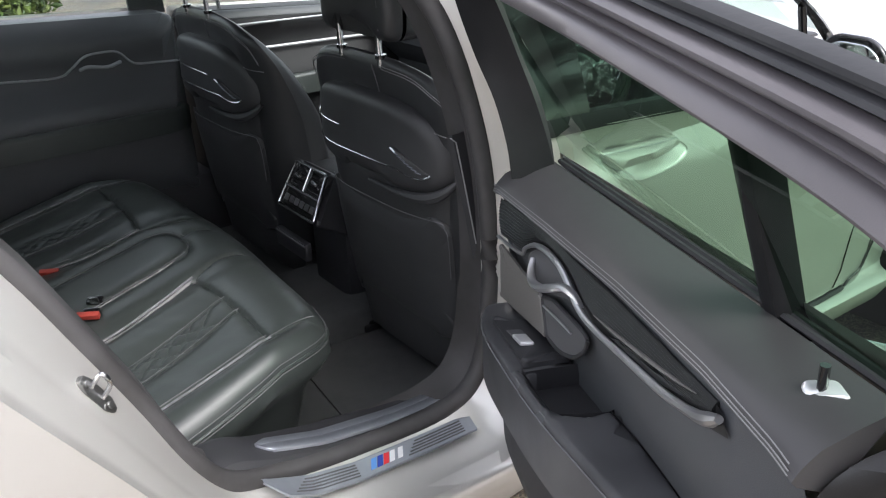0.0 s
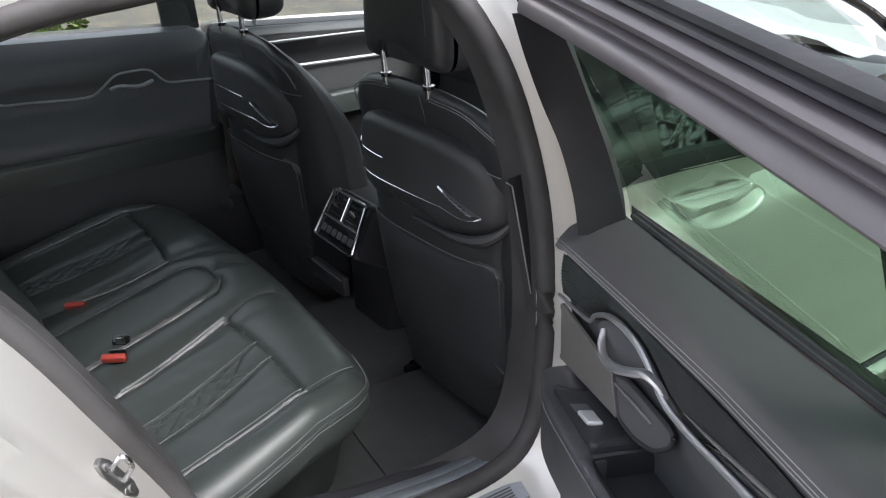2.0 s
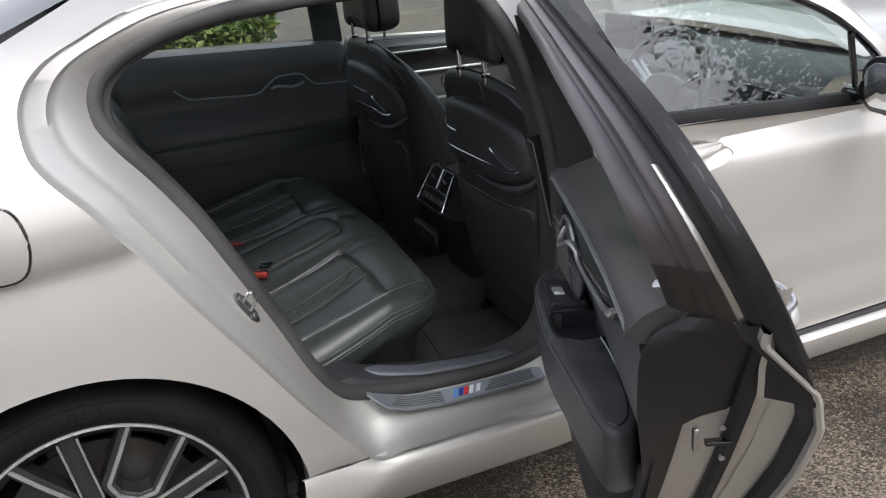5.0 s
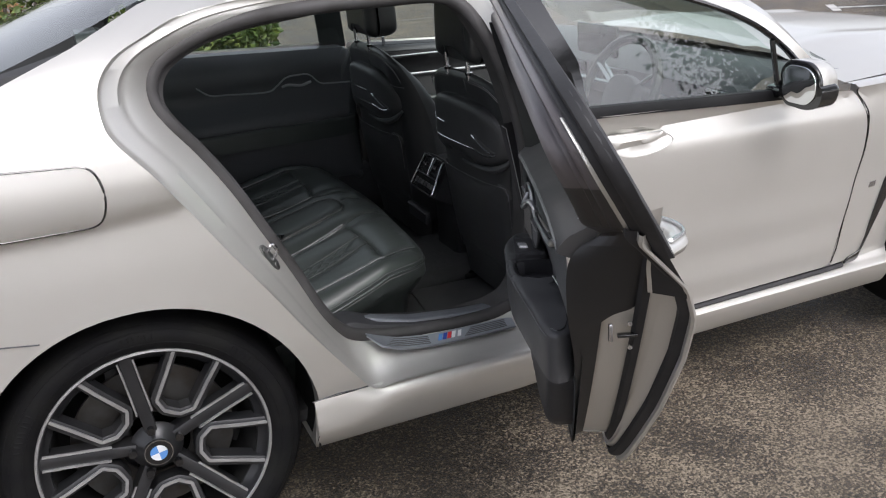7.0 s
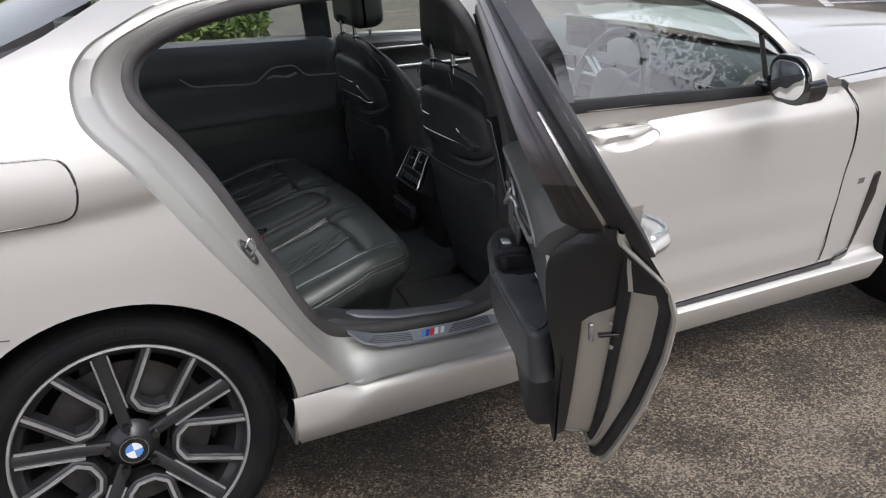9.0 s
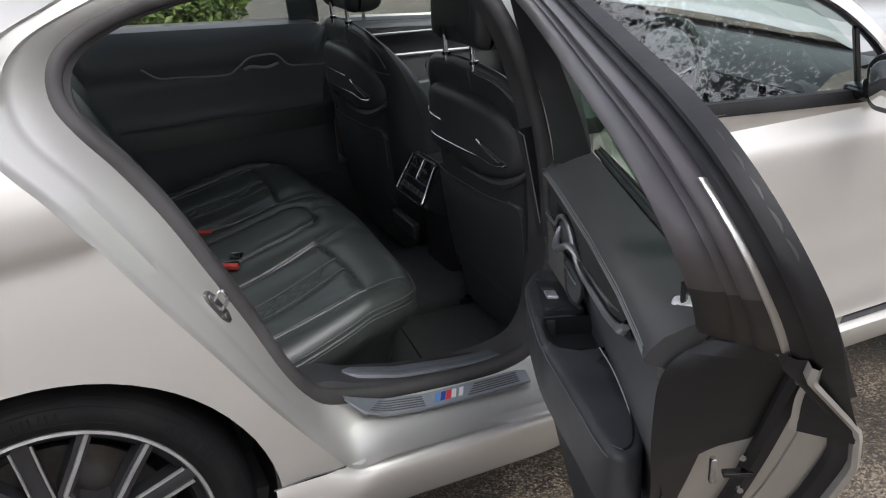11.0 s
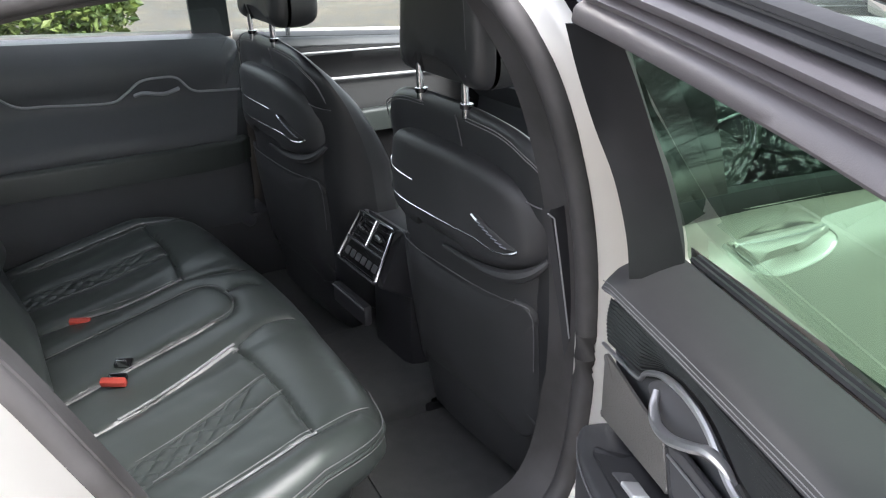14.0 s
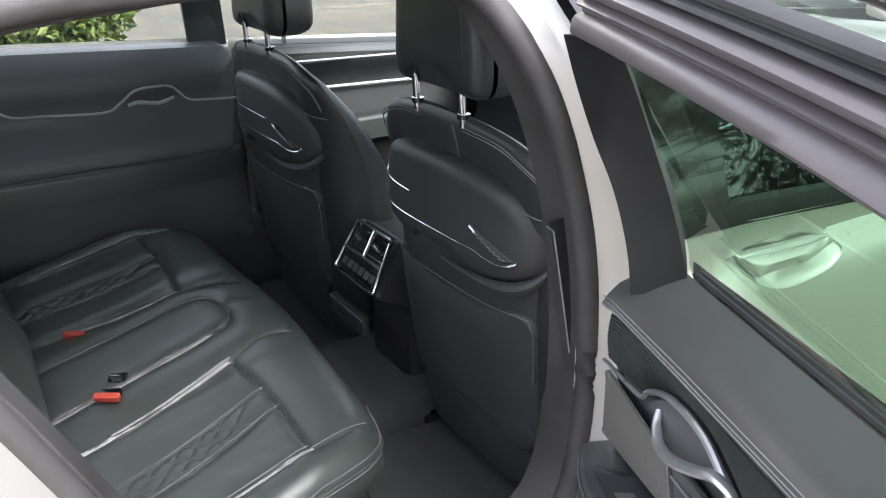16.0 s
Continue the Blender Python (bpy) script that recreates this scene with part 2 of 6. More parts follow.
def flat_mesh(outline, holes=(), step=0.04, rings=(), extra=()):
    """Triangles that fill a 2D outline with holes: points and faces. rings: distances from the edge at which extra rows of points lie."""
    from mathutils.geometry import delaunay_2d_cdt
    loops = [[Vector(p[:2]) for p in outline]] + [[Vector(p[:2]) for p in h] for h in holes]
    pts, edges = [], []
    for lp in loops:
        k = len(pts)
        pts += lp
        edges += [(k + i, k + (i + 1) % len(lp)) for i in range(len(lp))]
    a = np.array(loops[0])
    lo, hi = a.min(0), a.max(0)
    gx, gy = np.meshgrid(np.arange(lo[0] + step / 2, hi[0], step), np.arange(lo[1] + step / 2, hi[1], step))
    gx = gx + (np.arange(gx.shape[0]) % 2)[:, None] * step / 2
    grid = np.c_[gx.ravel(), gy.ravel()]
    keep = inside_distance(outline, grid) > (max(rings) if rings else 0) + step * 0.35
    for h in holes:
        keep &= inside_distance(h, grid) < -step * 0.35
    pts += [Vector(q) for q in grid[keep]]
    if len(extra):
        ok = inside_distance(outline, extra) > (max(rings) if rings else 0)
        pts += [Vector(q) for q, o in zip(extra, ok) if o]
    if rings:
        nrm = []
        n = len(a)
        area = sum(a[i][0] * a[(i + 1) % n][1] - a[(i + 1) % n][0] * a[i][1] for i in range(n))
        for i in range(n):
            d = a[(i + 1) % n] - a[i - 1]
            d = d / (np.linalg.norm(d) + 1e-9)
            nrm.append(np.array((-d[1], d[0])) * (1 if area > 0 else -1))
        for r in rings:
            q = a + np.array(nrm) * r
            ok = inside_distance(outline, q) > r * 0.8
            pts += [Vector(v) for v, o in zip(q, ok) if o]
    vs, _, fs, *_ = delaunay_2d_cdt(pts, edges, [], 0, 1e-5)
    cen = np.array([sum((vs[i] for i in f), Vector((0, 0))) / len(f) for f in fs])
    ok = inside_distance(outline, cen) > 0
    for h in holes:
        ok &= inside_distance(h, cen) < 0
    return vs, [f for f, o in zip(fs, ok) if o]


def sheet(outline, place, holes=(), step=0.04, bm=None):
    """A filled 2D outline laid into space by place(u, v)."""
    bm = bm or bmesh.new()
    vs, fs = flat_mesh(outline, holes, step)
    made = [bm.verts.new(place(v.x, v.y)) for v in vs]
    for f in fs:
        bm.faces.new([made[i] for i in f])
    return bm


def pad(outline, place, height, r=0.01, step=0.04, puff=None, bm=None, back=True):
    """An upholstered slab over a 2D outline: rounded by r at its rim, place(u, v, h) lays it into space; puff(u, v, distance) adds height."""
    bm = bm or bmesh.new()
    rings = [r * k for k in (0.06, 0.25, 0.55, 1.0)]
    vs, fs = flat_mesh(outline, (), step, rings)
    ds = np.maximum(inside_distance(outline, [v[:] for v in vs]), 0)
    made = []
    for v, d in zip(vs, ds):
        q = max(0.0, 1 - d / r) if r else 0
        h = height - r + r * math.sqrt(max(0.0, 1 - q * q)) + (puff(v.x, v.y, d) if puff else 0)
        made.append(bm.verts.new(place(v.x, v.y, h)))
    used = set()
    for f in fs:
        bm.faces.new([made[i] for i in f])
        used.update(f)
    n = len(outline)
    low = [bm.verts.new(place(p[0], p[1], 0)) for p in outline]
    for i in range(n):
        j = (i + 1) % n
        bm.faces.new((made[i], made[j], low[j], low[i]))
    if back:
        bm.faces.new(low)
    for i in range(len(made)):
        if i not in used and not made[i].link_faces:
            bm.verts.remove(made[i])
    return bm


def round_poly(pts, r, n=4):
    """A polygon with its corners rounded; r one radius or one for each."""
    out, k = [], len(pts)
    for i, p in enumerate(pts):
        p, a, b = Vector(p), Vector(pts[i - 1]), Vector(pts[(i + 1) % k])
        rr = r[i] if isinstance(r, (list, tuple)) else r
        u, v = (a - p), (b - p)
        c = min(rr, u.length * 0.48, v.length * 0.48)
        s, e = p + u.normalized() * c, p + v.normalized() * c
        for j in range(n + 1):
            t = j / n
            out.append((1 - t) ** 2 * s + 2 * t * (1 - t) * p + t * t * e)
    return out


# ---------------- ground ----------------
GROUND_Z = -0.02


def asphalt_material():
    """Light chips in a dark binder; damp patches where little of the chips shows."""
    m = mat("worn_wet_asphalt", (0.085, 0.075, 0.066), 0.75)
    t = m.node_tree
    b = t.nodes["Principled BSDF"]
    co = t.nodes.new("ShaderNodeTexCoord")

    def tex(kind, scale, detail=None):
        n = t.nodes.new("ShaderNodeTex" + kind)
        n.inputs["Scale"].default_value = scale
        if detail is not None:
            n.inputs["Detail"].default_value = detail
        t.links.new(co.outputs["Object"], n.inputs["Vector"])
        return n

    def calc(op, a, c, d=None):
        n = t.nodes.new("ShaderNodeMath")
        n.operation = op
        for k, v in enumerate((a, c, d)):
            if v is None:
                continue
            if isinstance(v, (int, float)):
                n.inputs[k].default_value = v
            else:
                t.links.new(v, n.inputs[k])
        return n.outputs[0]

    stone, crumbs, patch, wide = tex("Voronoi", 150), tex("Noise", 170, 5), tex("Noise", 3.2, 8), tex("Noise", 0.5, 3)
    sep = t.nodes.new("ShaderNodeSeparateColor")
    t.links.new(stone.outputs["Color"], sep.inputs[0])
    damp = calc("ADD", calc("MULTIPLY_ADD", patch.outputs["Fac"], 1.0, -0.5), calc("MULTIPLY_ADD", wide.outputs["Fac"], 0.6, -0.3))
    level = calc("ADD", calc("ADD", crumbs.outputs["Fac"], calc("MULTIPLY_ADD", sep.outputs[0], 0.34, -0.17)), calc("MULTIPLY", damp, 0.62))
    ramp = t.nodes.new("ShaderNodeValToRGB")
    e = ramp.color_ramp.elements
    e[0].position, e[0].color = 0.40, (0.030, 0.025, 0.021, 1)
    e[1].position, e[1].color = 0.76, (0.285, 0.240, 0.182, 1)
    ramp.color_ramp.elements.new(0.46).color = (0.086, 0.070, 0.052, 1)
    ramp.color_ramp.elements.new(0.56).color = (0.138, 0.114, 0.084, 1)
    t.links.new(level, ramp.inputs[0])
    t.links.new(ramp.outputs[0], b.inputs["Base Color"])
    rr = t.nodes.new("ShaderNodeMapRange")
    rr.inputs["From Min"].default_value, rr.inputs["From Max"].default_value = 0.34, 0.52
    rr.inputs["To Min"].default_value, rr.inputs["To Max"].default_value = 0.38, 0.85
    t.links.new(level, rr.inputs[0])
    t.links.new(rr.outputs[0], b.inputs["Roughness"])
    bp = t.nodes.new("ShaderNodeBump")
    bp.inputs["Strength"].default_value, bp.inputs["Distance"].default_value = 0.8, 0.006
    t.links.new(level, bp.inputs["Height"])
    t.links.new(bp.outputs[0], b.inputs["Normal"])
    return m


bm = bmesh.new()
bmesh.ops.create_grid(bm, x_segments=8, y_segments=8, size=400)
bmesh.ops.translate(bm, vec=(0, 0, GROUND_Z), verts=bm.verts)
tagged(bm_object("ground", bm, asphalt_material(), smooth=False), "worn brown-grey asphalt car park with damp patches", "asphalt", kind="structure")

# ---------------- the car ----------------
car = new("car")
tagged(car, "pearl white saloon with open rear door and black leather cabin", "car")


def S(x, z):
    """Depth of the near flank's skin."""
    crease = interp(x, [-0.3, 0.0, 0.16, 1.4, 2.1], [-0.020, -0.013, 0.0, -0.035, -0.05])
    z -= crease * interp(z, [0.75, 0.9, 0.96, 1.0], [0, 1, 1, 0])
    base = interp(z, [0.2, 0.3, 0.4, 0.55, 0.7, 0.82, 0.9, 0.927, 0.937, 0.948, 0.97, 1.0, 1.05, 1.12, 1.18, 1.23, 1.27, 1.31, 1.35, 1.38],
                  [0.07, 0.04, 0.015, 0.0, -0.004, -0.003, 0.001, 0.002, -0.006, -0.013, -0.018, -0.020, -0.012, 0.015, 0.05, 0.095, 0.145, 0.215, 0.31, 0.40])
    base += interp(z, [0.35, 0.48, 0.62, 0.78, 0.855, 0.885, 0.935, 0.97], [0.0, 0.010, 0.008, -0.005, -0.009, -0.003, 0.014, 0.014]) * interp(x, [1.05, 1.25], [0, 1])
    return base + interp(x, [-1.6, -0.9, -0.3, 0.0, 0.4, 1.2, 2.1, 3.2], [0.16, 0.06, 0.0, -0.015, 0.0, 0.03, 0.03, 0.12])


def mirror_y(bm):
    """The same form on the far flank."""
    for v in bm.verts:
        v.co.y = 1.9 - v.co.y
    bmesh.ops.reverse_faces(bm, faces=bm.faces)
    return bm


SEAL_GREY = mat("charcoal_rubber", (0.062, 0.059, 0.060), 0.6, 0, 0, [("noise", 50, 0.3, 0.002)], (10, (0.034, 0.032, 0.031), 0.4, 0.7))
# rim of the rear door opening: skin edge, and the line of the rubber seal inside it
RIM = [(0.53, 0.375, 0.02), (0.413, 0.543, 0.005), (0.322, 0.687, 0.0), (0.239, 0.815, -0.005), (0.17, 0.926, -0.01), (0.116, 1.01, -0.015),
       (0.056, 1.087, 0.0), (0.042, 1.137, 0.02), (0.05, 1.19, 0.05), (0.085, 1.232, 0.09), (0.15, 1.263, 0.14), (0.27, 1.302, 0.21),
       (0.47, 1.32, 0.245), (0.75, 1.325, 0.26), (1.0, 1.315, 0.26), (1.05, 1.20, 0.17), (1.10, 1.05, 0.08), (1.13, 0.85, 0.05),
       (1.12, 0.62, 0.05), (1.09, 0.44, 0.05), (1.0, 0.360, 0.026), (0.78, 0.365, 0.022), (0.63, 0.369, 0.02)]
SEAL = [(0.523, 0.472, 0.14), (0.466, 0.544, 0.13), (0.409, 0.671, 0.14), (0.353, 0.787, 0.15), (0.297, 0.90, 0.156), (0.238, 0.996, 0.157),
        (0.185, 1.07, 0.158), (0.160, 1.12, 0.165), (0.163, 1.168, 0.175), (0.196, 1.208, 0.19), (0.278, 1.244, 0.21), (0.395, 1.268, 0.23),
        (0.55, 1.276, 0.255), (0.75, 1.274, 0.27), (0.93, 1.258, 0.27), (1.0, 1.16, 0.21), (1.04, 1.03, 0.175), (1.075, 0.85, 0.165),
        (1.08, 0.62, 0.165), (1.05, 0.455, 0.17), (0.95, 0.412, 0.16), (0.75, 0.416, 0.16), (0.61, 0.438, 0.155)]


def rim_point(p):
    return Vector((p[0], p[2], p[1]))


rim_line = [rim_point(p) for p in spline(RIM, 6, True)]
for k, p in enumerate(rim_line):
    if k <= 78:
        p.y = S(p.x, p.z)
seal_line = [rim_point(p) for p in spline(SEAL, 6, True)]
body_rows = []
calm_y = np.convolve(np.pad([p.y for p in rim_line], 9, mode="wrap"), np.hanning(21)[1:-1] / np.hanning(21).sum(), mode="valid")
for f, sink in ((0, 0.0), (0.04, 0.010), (0.10, 0.016), (0.36, 0.024), (0.44, 0.036), (0.52, 0.040), (0.82, 0.060), (0.9, 0.068), (1.0, 0.075), (1.1, 0.10)):
    row = []
    for a, b, smooth_y in zip(rim_line, seal_line, calm_y):
        a = a if f < 0.04 else Vector((a.x, smooth_y, a.z))
        p = a.lerp(b, f)
        depth = max(b.y - a.y, 0.03)
        level = min(1.0, max(0.0, (0.43 - a.z) / 0.05))
        share = min(1.25, sink / 0.075)
        p.y = a.y + depth * (share + (interp(f, [0, 0.04, 0.10, 0.36, 0.52, 0.82, 1.0, 1.1], [0, 0.16, 0.34, 0.62, 0.73, 0.91, 1.0, 1.25]) - share) * level)
        row.append(p)
    body_rows.append(row)
bm = loft(body_rows, closed=True)
part("door_jamb", bm, PAINT, car, "glossy white painted door opening with stepped flanges")

seal = part("door_seal", tube([p + Vector((0, 0.006, 0)) for p in seal_line], 0.0185, True, 12), SEAL_GREY, car, "charcoal rubber door seal round the opening")
inner_line = []
cen = sum(seal_line, Vector()) / len(seal_line)
for p in seal_line:
    q = p.lerp(cen, interp(p.x, [0.5, 0.9], [0.066, 0.006]) if p.z > 0.6 else 0.016)
    q.y = p.y + 0.030
    inner_line.append(q)
bm = loft([[p + Vector((0, 0.012, 0)) for p in seal_line], inner_line, [p.lerp(cen, 0.01) + Vector((0, 0.06, 0)) for p in inner_line]], closed=True)
part("opening_trim", bm, SEAL_GREY, car, "dark grey textured trim inside the seal")

# rear quarter panel with its wheel arch
HUB = Vector((0.016, 0.055, 0.328))
ARCH_R = 0.388
arch = [(HUB.x + ARCH_R * math.cos(a), HUB.z + 0.004 + ARCH_R * math.sin(a)) for a in np.linspace(radians(-17), radians(197), 40)]
rear_edge = [p[:2] for p in spline(RIM[:13], 6)]
top_edge = [(0.47, 1.375), (0.30, 1.36), (0.17, 1.325), (0.016, 1.262), (-0.134, 1.208), (-0.45, 1.09), (-0.75, 1.03), (-1.3, 1.0)]
outline = [(0.392, 0.372)] + rear_edge + top_edge + [(-1.75, 0.9), (-1.75, 0.3), (-0.45, 0.25)]
quarter = outline + arch[::-1]
bm = sheet(quarter, lambda u, v: (u, S(u, v), v), step=0.015)
quarter_panel = part("quarter_panel", bm, PAINT, car, "pearl white rear wing with wheel arch")
bm = loft([[Vector((x, S(x, z) + d, z)) for x, z in arch] for d in (0, 0.012, 0.05)])
part("arch_lip", bm, PAINT, car)
bm = loft([[Vector((HUB.x + (x - HUB.x) * k, y, HUB.z + (z - HUB.z) * k)) for x, z in arch] for k, y in ((1.0, 0.045), (1.03, 0.06), (1.03, 0.42), (0.2, 0.42))])
part("wheel_well", bm, WELL, car, "black wheel housing")
bm = sheet(quarter, lambda u, v: (u, S(u, v), v), step=0.06)
part("quarter_panel", mirror_y(bm), PAINT, car)

# fuel flap: a rounded lid with a dark shut line
lid = round_poly([(-0.21, 0.923), (0.005, 0.923), (0.022, 0.99), (0.004, 1.051), (-0.21, 1.062)], [0.03, 0.035, 0.06, 0.03, 0.03], 5)
bm = tube([Vector((x, S(x, z) - 0.0005, z)) for x, z in lid], 0.0032, True, 6)
flap = part("fuel_flap", sheet(lid, lambda u, v: (u, S(u, v) - 0.0025, v), step=0.03), PAINT, car)
part("shut_line", bm, GLOSS, flap, "thin dark gap round the flap")
bm = tube([Vector((x, S(x, z) - 0.0005, z)) for x, z in spline([(-0.167, 0.693), (-0.24, 0.703), (-0.45, 0.73)], 6)], 0.0018, False, 5)
part("bumper_joint", bm, DARK_GREY, car)
bm = tube([Vector((x, S(x, z) - 0.001, z)) for x, z in ((0.385, 0.372), (0.45, 0.378), (0.53, 0.372))], 0.0015, False, 5)
part("sill_joint", bm, DARK_GREY, car)

# sill and skirt along the flank
SKIRT = [(0.050, 0.364), (0.034, 0.360), (0.026, 0.358), (0.018, 0.355), (0.013, 0.349), (0.011, 0.338), (0.013, 0.312), (0.058, 0.228), (0.072, 0.213), (0.30, 0.205)]
AHEAD = [(0.085, 0.345), (0.082, 0.335), (0.078, 0.322), (0.066, 0.313), (0.044, 0.310), (0.038, 0.304), (0.042, 0.285), (0.078, 0.225), (0.088, 0.213), (0.30, 0.205)]
PLAIN = [(0.020, 0.373), (0.017, 0.362), (0.015, 0.348), (0.013, 0.330), (0.012, 0.312), (0.012, 0.296), (0.017, 0.275), (0.060, 0.225), (0.072, 0.213), (0.30, 0.205)]
rows = []
for x in np.linspace(0.389, 2.34, 60):
    k = interp(x, [0.389, 0.50, 0.60], [0.0, 0.0, 1.0])
    j = interp(x, [1.0, 1.14], [0.0, 1.0])
    rows.append([Vector((x, y0 + (y - y0) * k + (y1 - y) * j, z0 + (z - z0) * k + (z1 - z) * j)) for (y, z), (y0, z0), (y1, z1) in zip(SKIRT, PLAIN, AHEAD)])
part("side_skirt", loft(rows), PAINT, car, "white sill skirt with a sharp lower edge")
bm = box((2.3, 1.3, 0.03), (1.5, 0.95, 0.2), 0.005)
part("underbody", bm, WELL, car)

# bright treadplate on the sill, and the inner one behind the seal
TREAD_X = [0.50, 0.58, 0.65, 0.74, 0.88, 1.02]


def on_sill(x, k, h=0.0):
    """The sloping sill face: k runs from its lower to its upper line."""
    low = Vector((x, 0.100, interp(x, TREAD_X, [0.472, 0.437, 0.406, 0.393, 0.388, 0.385])))
    high = Vector((x, 0.132, interp(x, TREAD_X, [0.490, 0.455, 0.429, 0.413, 0.407, 0.405])))
    return low.lerp(high, k) + Vector((0, -0.6, 0.8)) * h


bm = bmesh.new()
cols = [(interp(x, [0.565, 0.60, 1.0], [0.85, 0.0, 0.0]), interp(x, [0.565, 0.96, 0.99], [1.0, 1.0, 0.8]), x) for x in np.linspace(0.568, 0.985, 26)]
loft([[on_sill(x, lo + (hi - lo) * f, h) for lo, hi, x in cols] for f, h in ((0, 0.002), (0.02, 0.007), (0.06, 0.009), (0.94, 0.009), (0.98, 0.007), (1, 0.002))], bm)
plate = part("treadplate", bm, ALU, car, "brushed aluminium treadplate with ribs")
for x0, x1 in ((0.615, 0.735), (0.835, 0.96)):
    for k in range(5):
        f = 0.22 + 0.14 * k
        part("rib", tube([on_sill(x, f, 0.0095) for x in np.linspace(x0 + 0.006 * k, x1, 6)], 0.0015, False, 5), DARK_GREY, plate)
BLUE, NAVY, REDC, WHITE = (mat(n, c, 0.35) for n, c in (("blue_enamel", (0.10, 0.26, 0.60)), ("navy_enamel", (0.02, 0.05, 0.30)), ("red_enamel", (0.62, 0.03, 0.04)), ("white_enamel", (0.75, 0.75, 0.77))))
for k, (m, w) in enumerate(((BLUE, 0.011), (NAVY, 0.011), (REDC, 0.011), (WHITE, 0.010), (WHITE, 0.010))):
    x = 0.757 + 0.0130 * k + (0.004 if k > 3 else 0)
    q = [(x, 0.28), (x + w, 0.28), (x + w + 0.010, 0.78), (x + 0.010, 0.78)]
    part("badge", pad(q, lambda u, v, h: on_sill(u, v, 0.009 + h), 0.002, 0.0005, 0.5), m, plate)
def inner_z(x):
    return interp(x, [0.55, 0.6, 0.72, 0.85, 1.0, 1.06], [0.50, 0.478, 0.450, 0.432, 0.418, 0.412])


rows = []
for f, h in ((0.0, 0.0), (0.02, 0.009), (0.08, 0.012), (0.45, 0.013), (0.5, 0.0115), (0.55, 0.013), (0.92, 0.012), (0.98, 0.009), (1.0, 0.0)):
    row = []
    for x in np.linspace(0.592, 1.055, 40):
        low = interp(x, [0.59, 0.70, 0.88, 1.0, 1.06], [0.186, 0.176, 0.180, 0.192, 0.212])
        end = min(1.0, (x - 0.591) / 0.02, (1.0555 - x) / 0.03)
        row.append(Vector((x, low - 0.006 + 0.044 * (0.5 + (f - 0.5) * end), inner_z(x) - 0.008 + h * 0.6)))
    rows.append(row)
part("inner_treadplate", loft(rows), ALU, car, "curved aluminium strip on the inner sill")
rows = [[Vector((x, y, inner_z(x) + z)) for x in np.linspace(0.45, 1.15, 40)] for y, z in ((0.155, -0.03), (0.165, -0.012), (0.18, -0.006), (0.235, -0.006), (0.26, -0.018), (0.27, -0.05), (0.27, -0.24))]
part("inner_sill", loft(rows), HARD_TRIM, car, "black plastic inner sill")

# striker on the pillar
STRIKER = Vector((0.346, 0.090, 0.740))
ALONG, OUT = Vector((0.47, 0.0, -0.88)).normalized(), Vector((0.60, -0.70, 0.32)).normalized()
ACROSS = OUT.cross(ALONG).normalized()
STEEL = mat("zinc_steel", (0.24, 0.24, 0.235), 0.34, 0.9, 0, [("noise", 200, 0.1, 0.0005)], (60, (0.17, 0.17, 0.165), 0.4, 0.7))


def on_striker(u, v, h):
    return STRIKER + ALONG * u + ACROSS * v + OUT * h


plate_line = round_poly([(-0.036, -0.006), (-0.022, -0.011), (0.022, -0.011), (0.038, -0.004), (0.038, 0.004), (0.022, 0.011), (-0.022, 0.011), (-0.036, 0.006)], 0.003)
striker = part("striker", pad(plate_line, lambda u, v, h: on_striker(u, v, h - 0.003), 0.008, 0.0015, 0.02), STEEL, car, "bright steel door striker on its plate")
for u in (-0.024, 0.024):
    part("screw", pad([(u + 0.006 * math.cos(k * 0.785), 0.006 * math.sin(k * 0.785)) for k in range(8)], lambda a, b, h: on_striker(a, b, 0.0045 + h), 0.003, 0.001, 0.01), STEEL, striker)
part("loop", tube(spline([STRIKER + ALONG * u + Vector((0.46, -0.36, 0.81)) * h for u, h in ((-0.012, 0.0), (-0.012, 0.022), (-0.010, 0.031), (0.0, 0.034), (0.010, 0.031), (0.012, 0.022), (0.012, 0.0))], 5), 0.0036), CHROME, striker)


# ---------------- wheel ----------------
def revolve(profile, n=64):
    """Turned about the wheel's axle: (radius, depth) rows."""
    return loft([[Vector((HUB.x + r * math.cos(a), HUB.y + d, HUB.z + r * math.sin(a))) for a in np.linspace(0, 2 * math.pi, n, endpoint=False)] for r, d in profile], closed=True)


def polar(r, a, d):
    return Vector((HUB.x + r * math.cos(a), HUB.y + d, HUB.z + r * math.sin(a)))


wheel = part("wheel", revolve([(0.268, 0.008), (0.264, 0.001), (0.258, 0.003), (0.252, 0.02), (0.238, 0.03), (0.232, 0.16), (0.228, 0.2)], 96), DARK_RIM, car, "multi-spoke alloy wheel in dark grey with machined faces")
part("tyre", revolve([(0.262, 0.012), (0.272, -0.002), (0.285, -0.010), (0.30, -0.013), (0.315, -0.010), (0.328, 0.0), (0.338, 0.010), (0.346, 0.026), (0.350, 0.05), (0.351, 0.12), (0.351, 0.20), (0.343, 0.25), (0.26, 0.26)], 120), TYRE, wheel, "low-profile black tyre")
bm = bmesh.new()
for k in range(96):
    a = 2 * math.pi * k / 96
    loft([[polar(r, a + s, d) for s in (-0.008, 0.008)] for r, d in ((0.3405, 0.008), (0.348, 0.024), (0.3525, 0.05), (0.3525, 0.09))], bm)
part("tread_block", bm, TYRE, wheel)
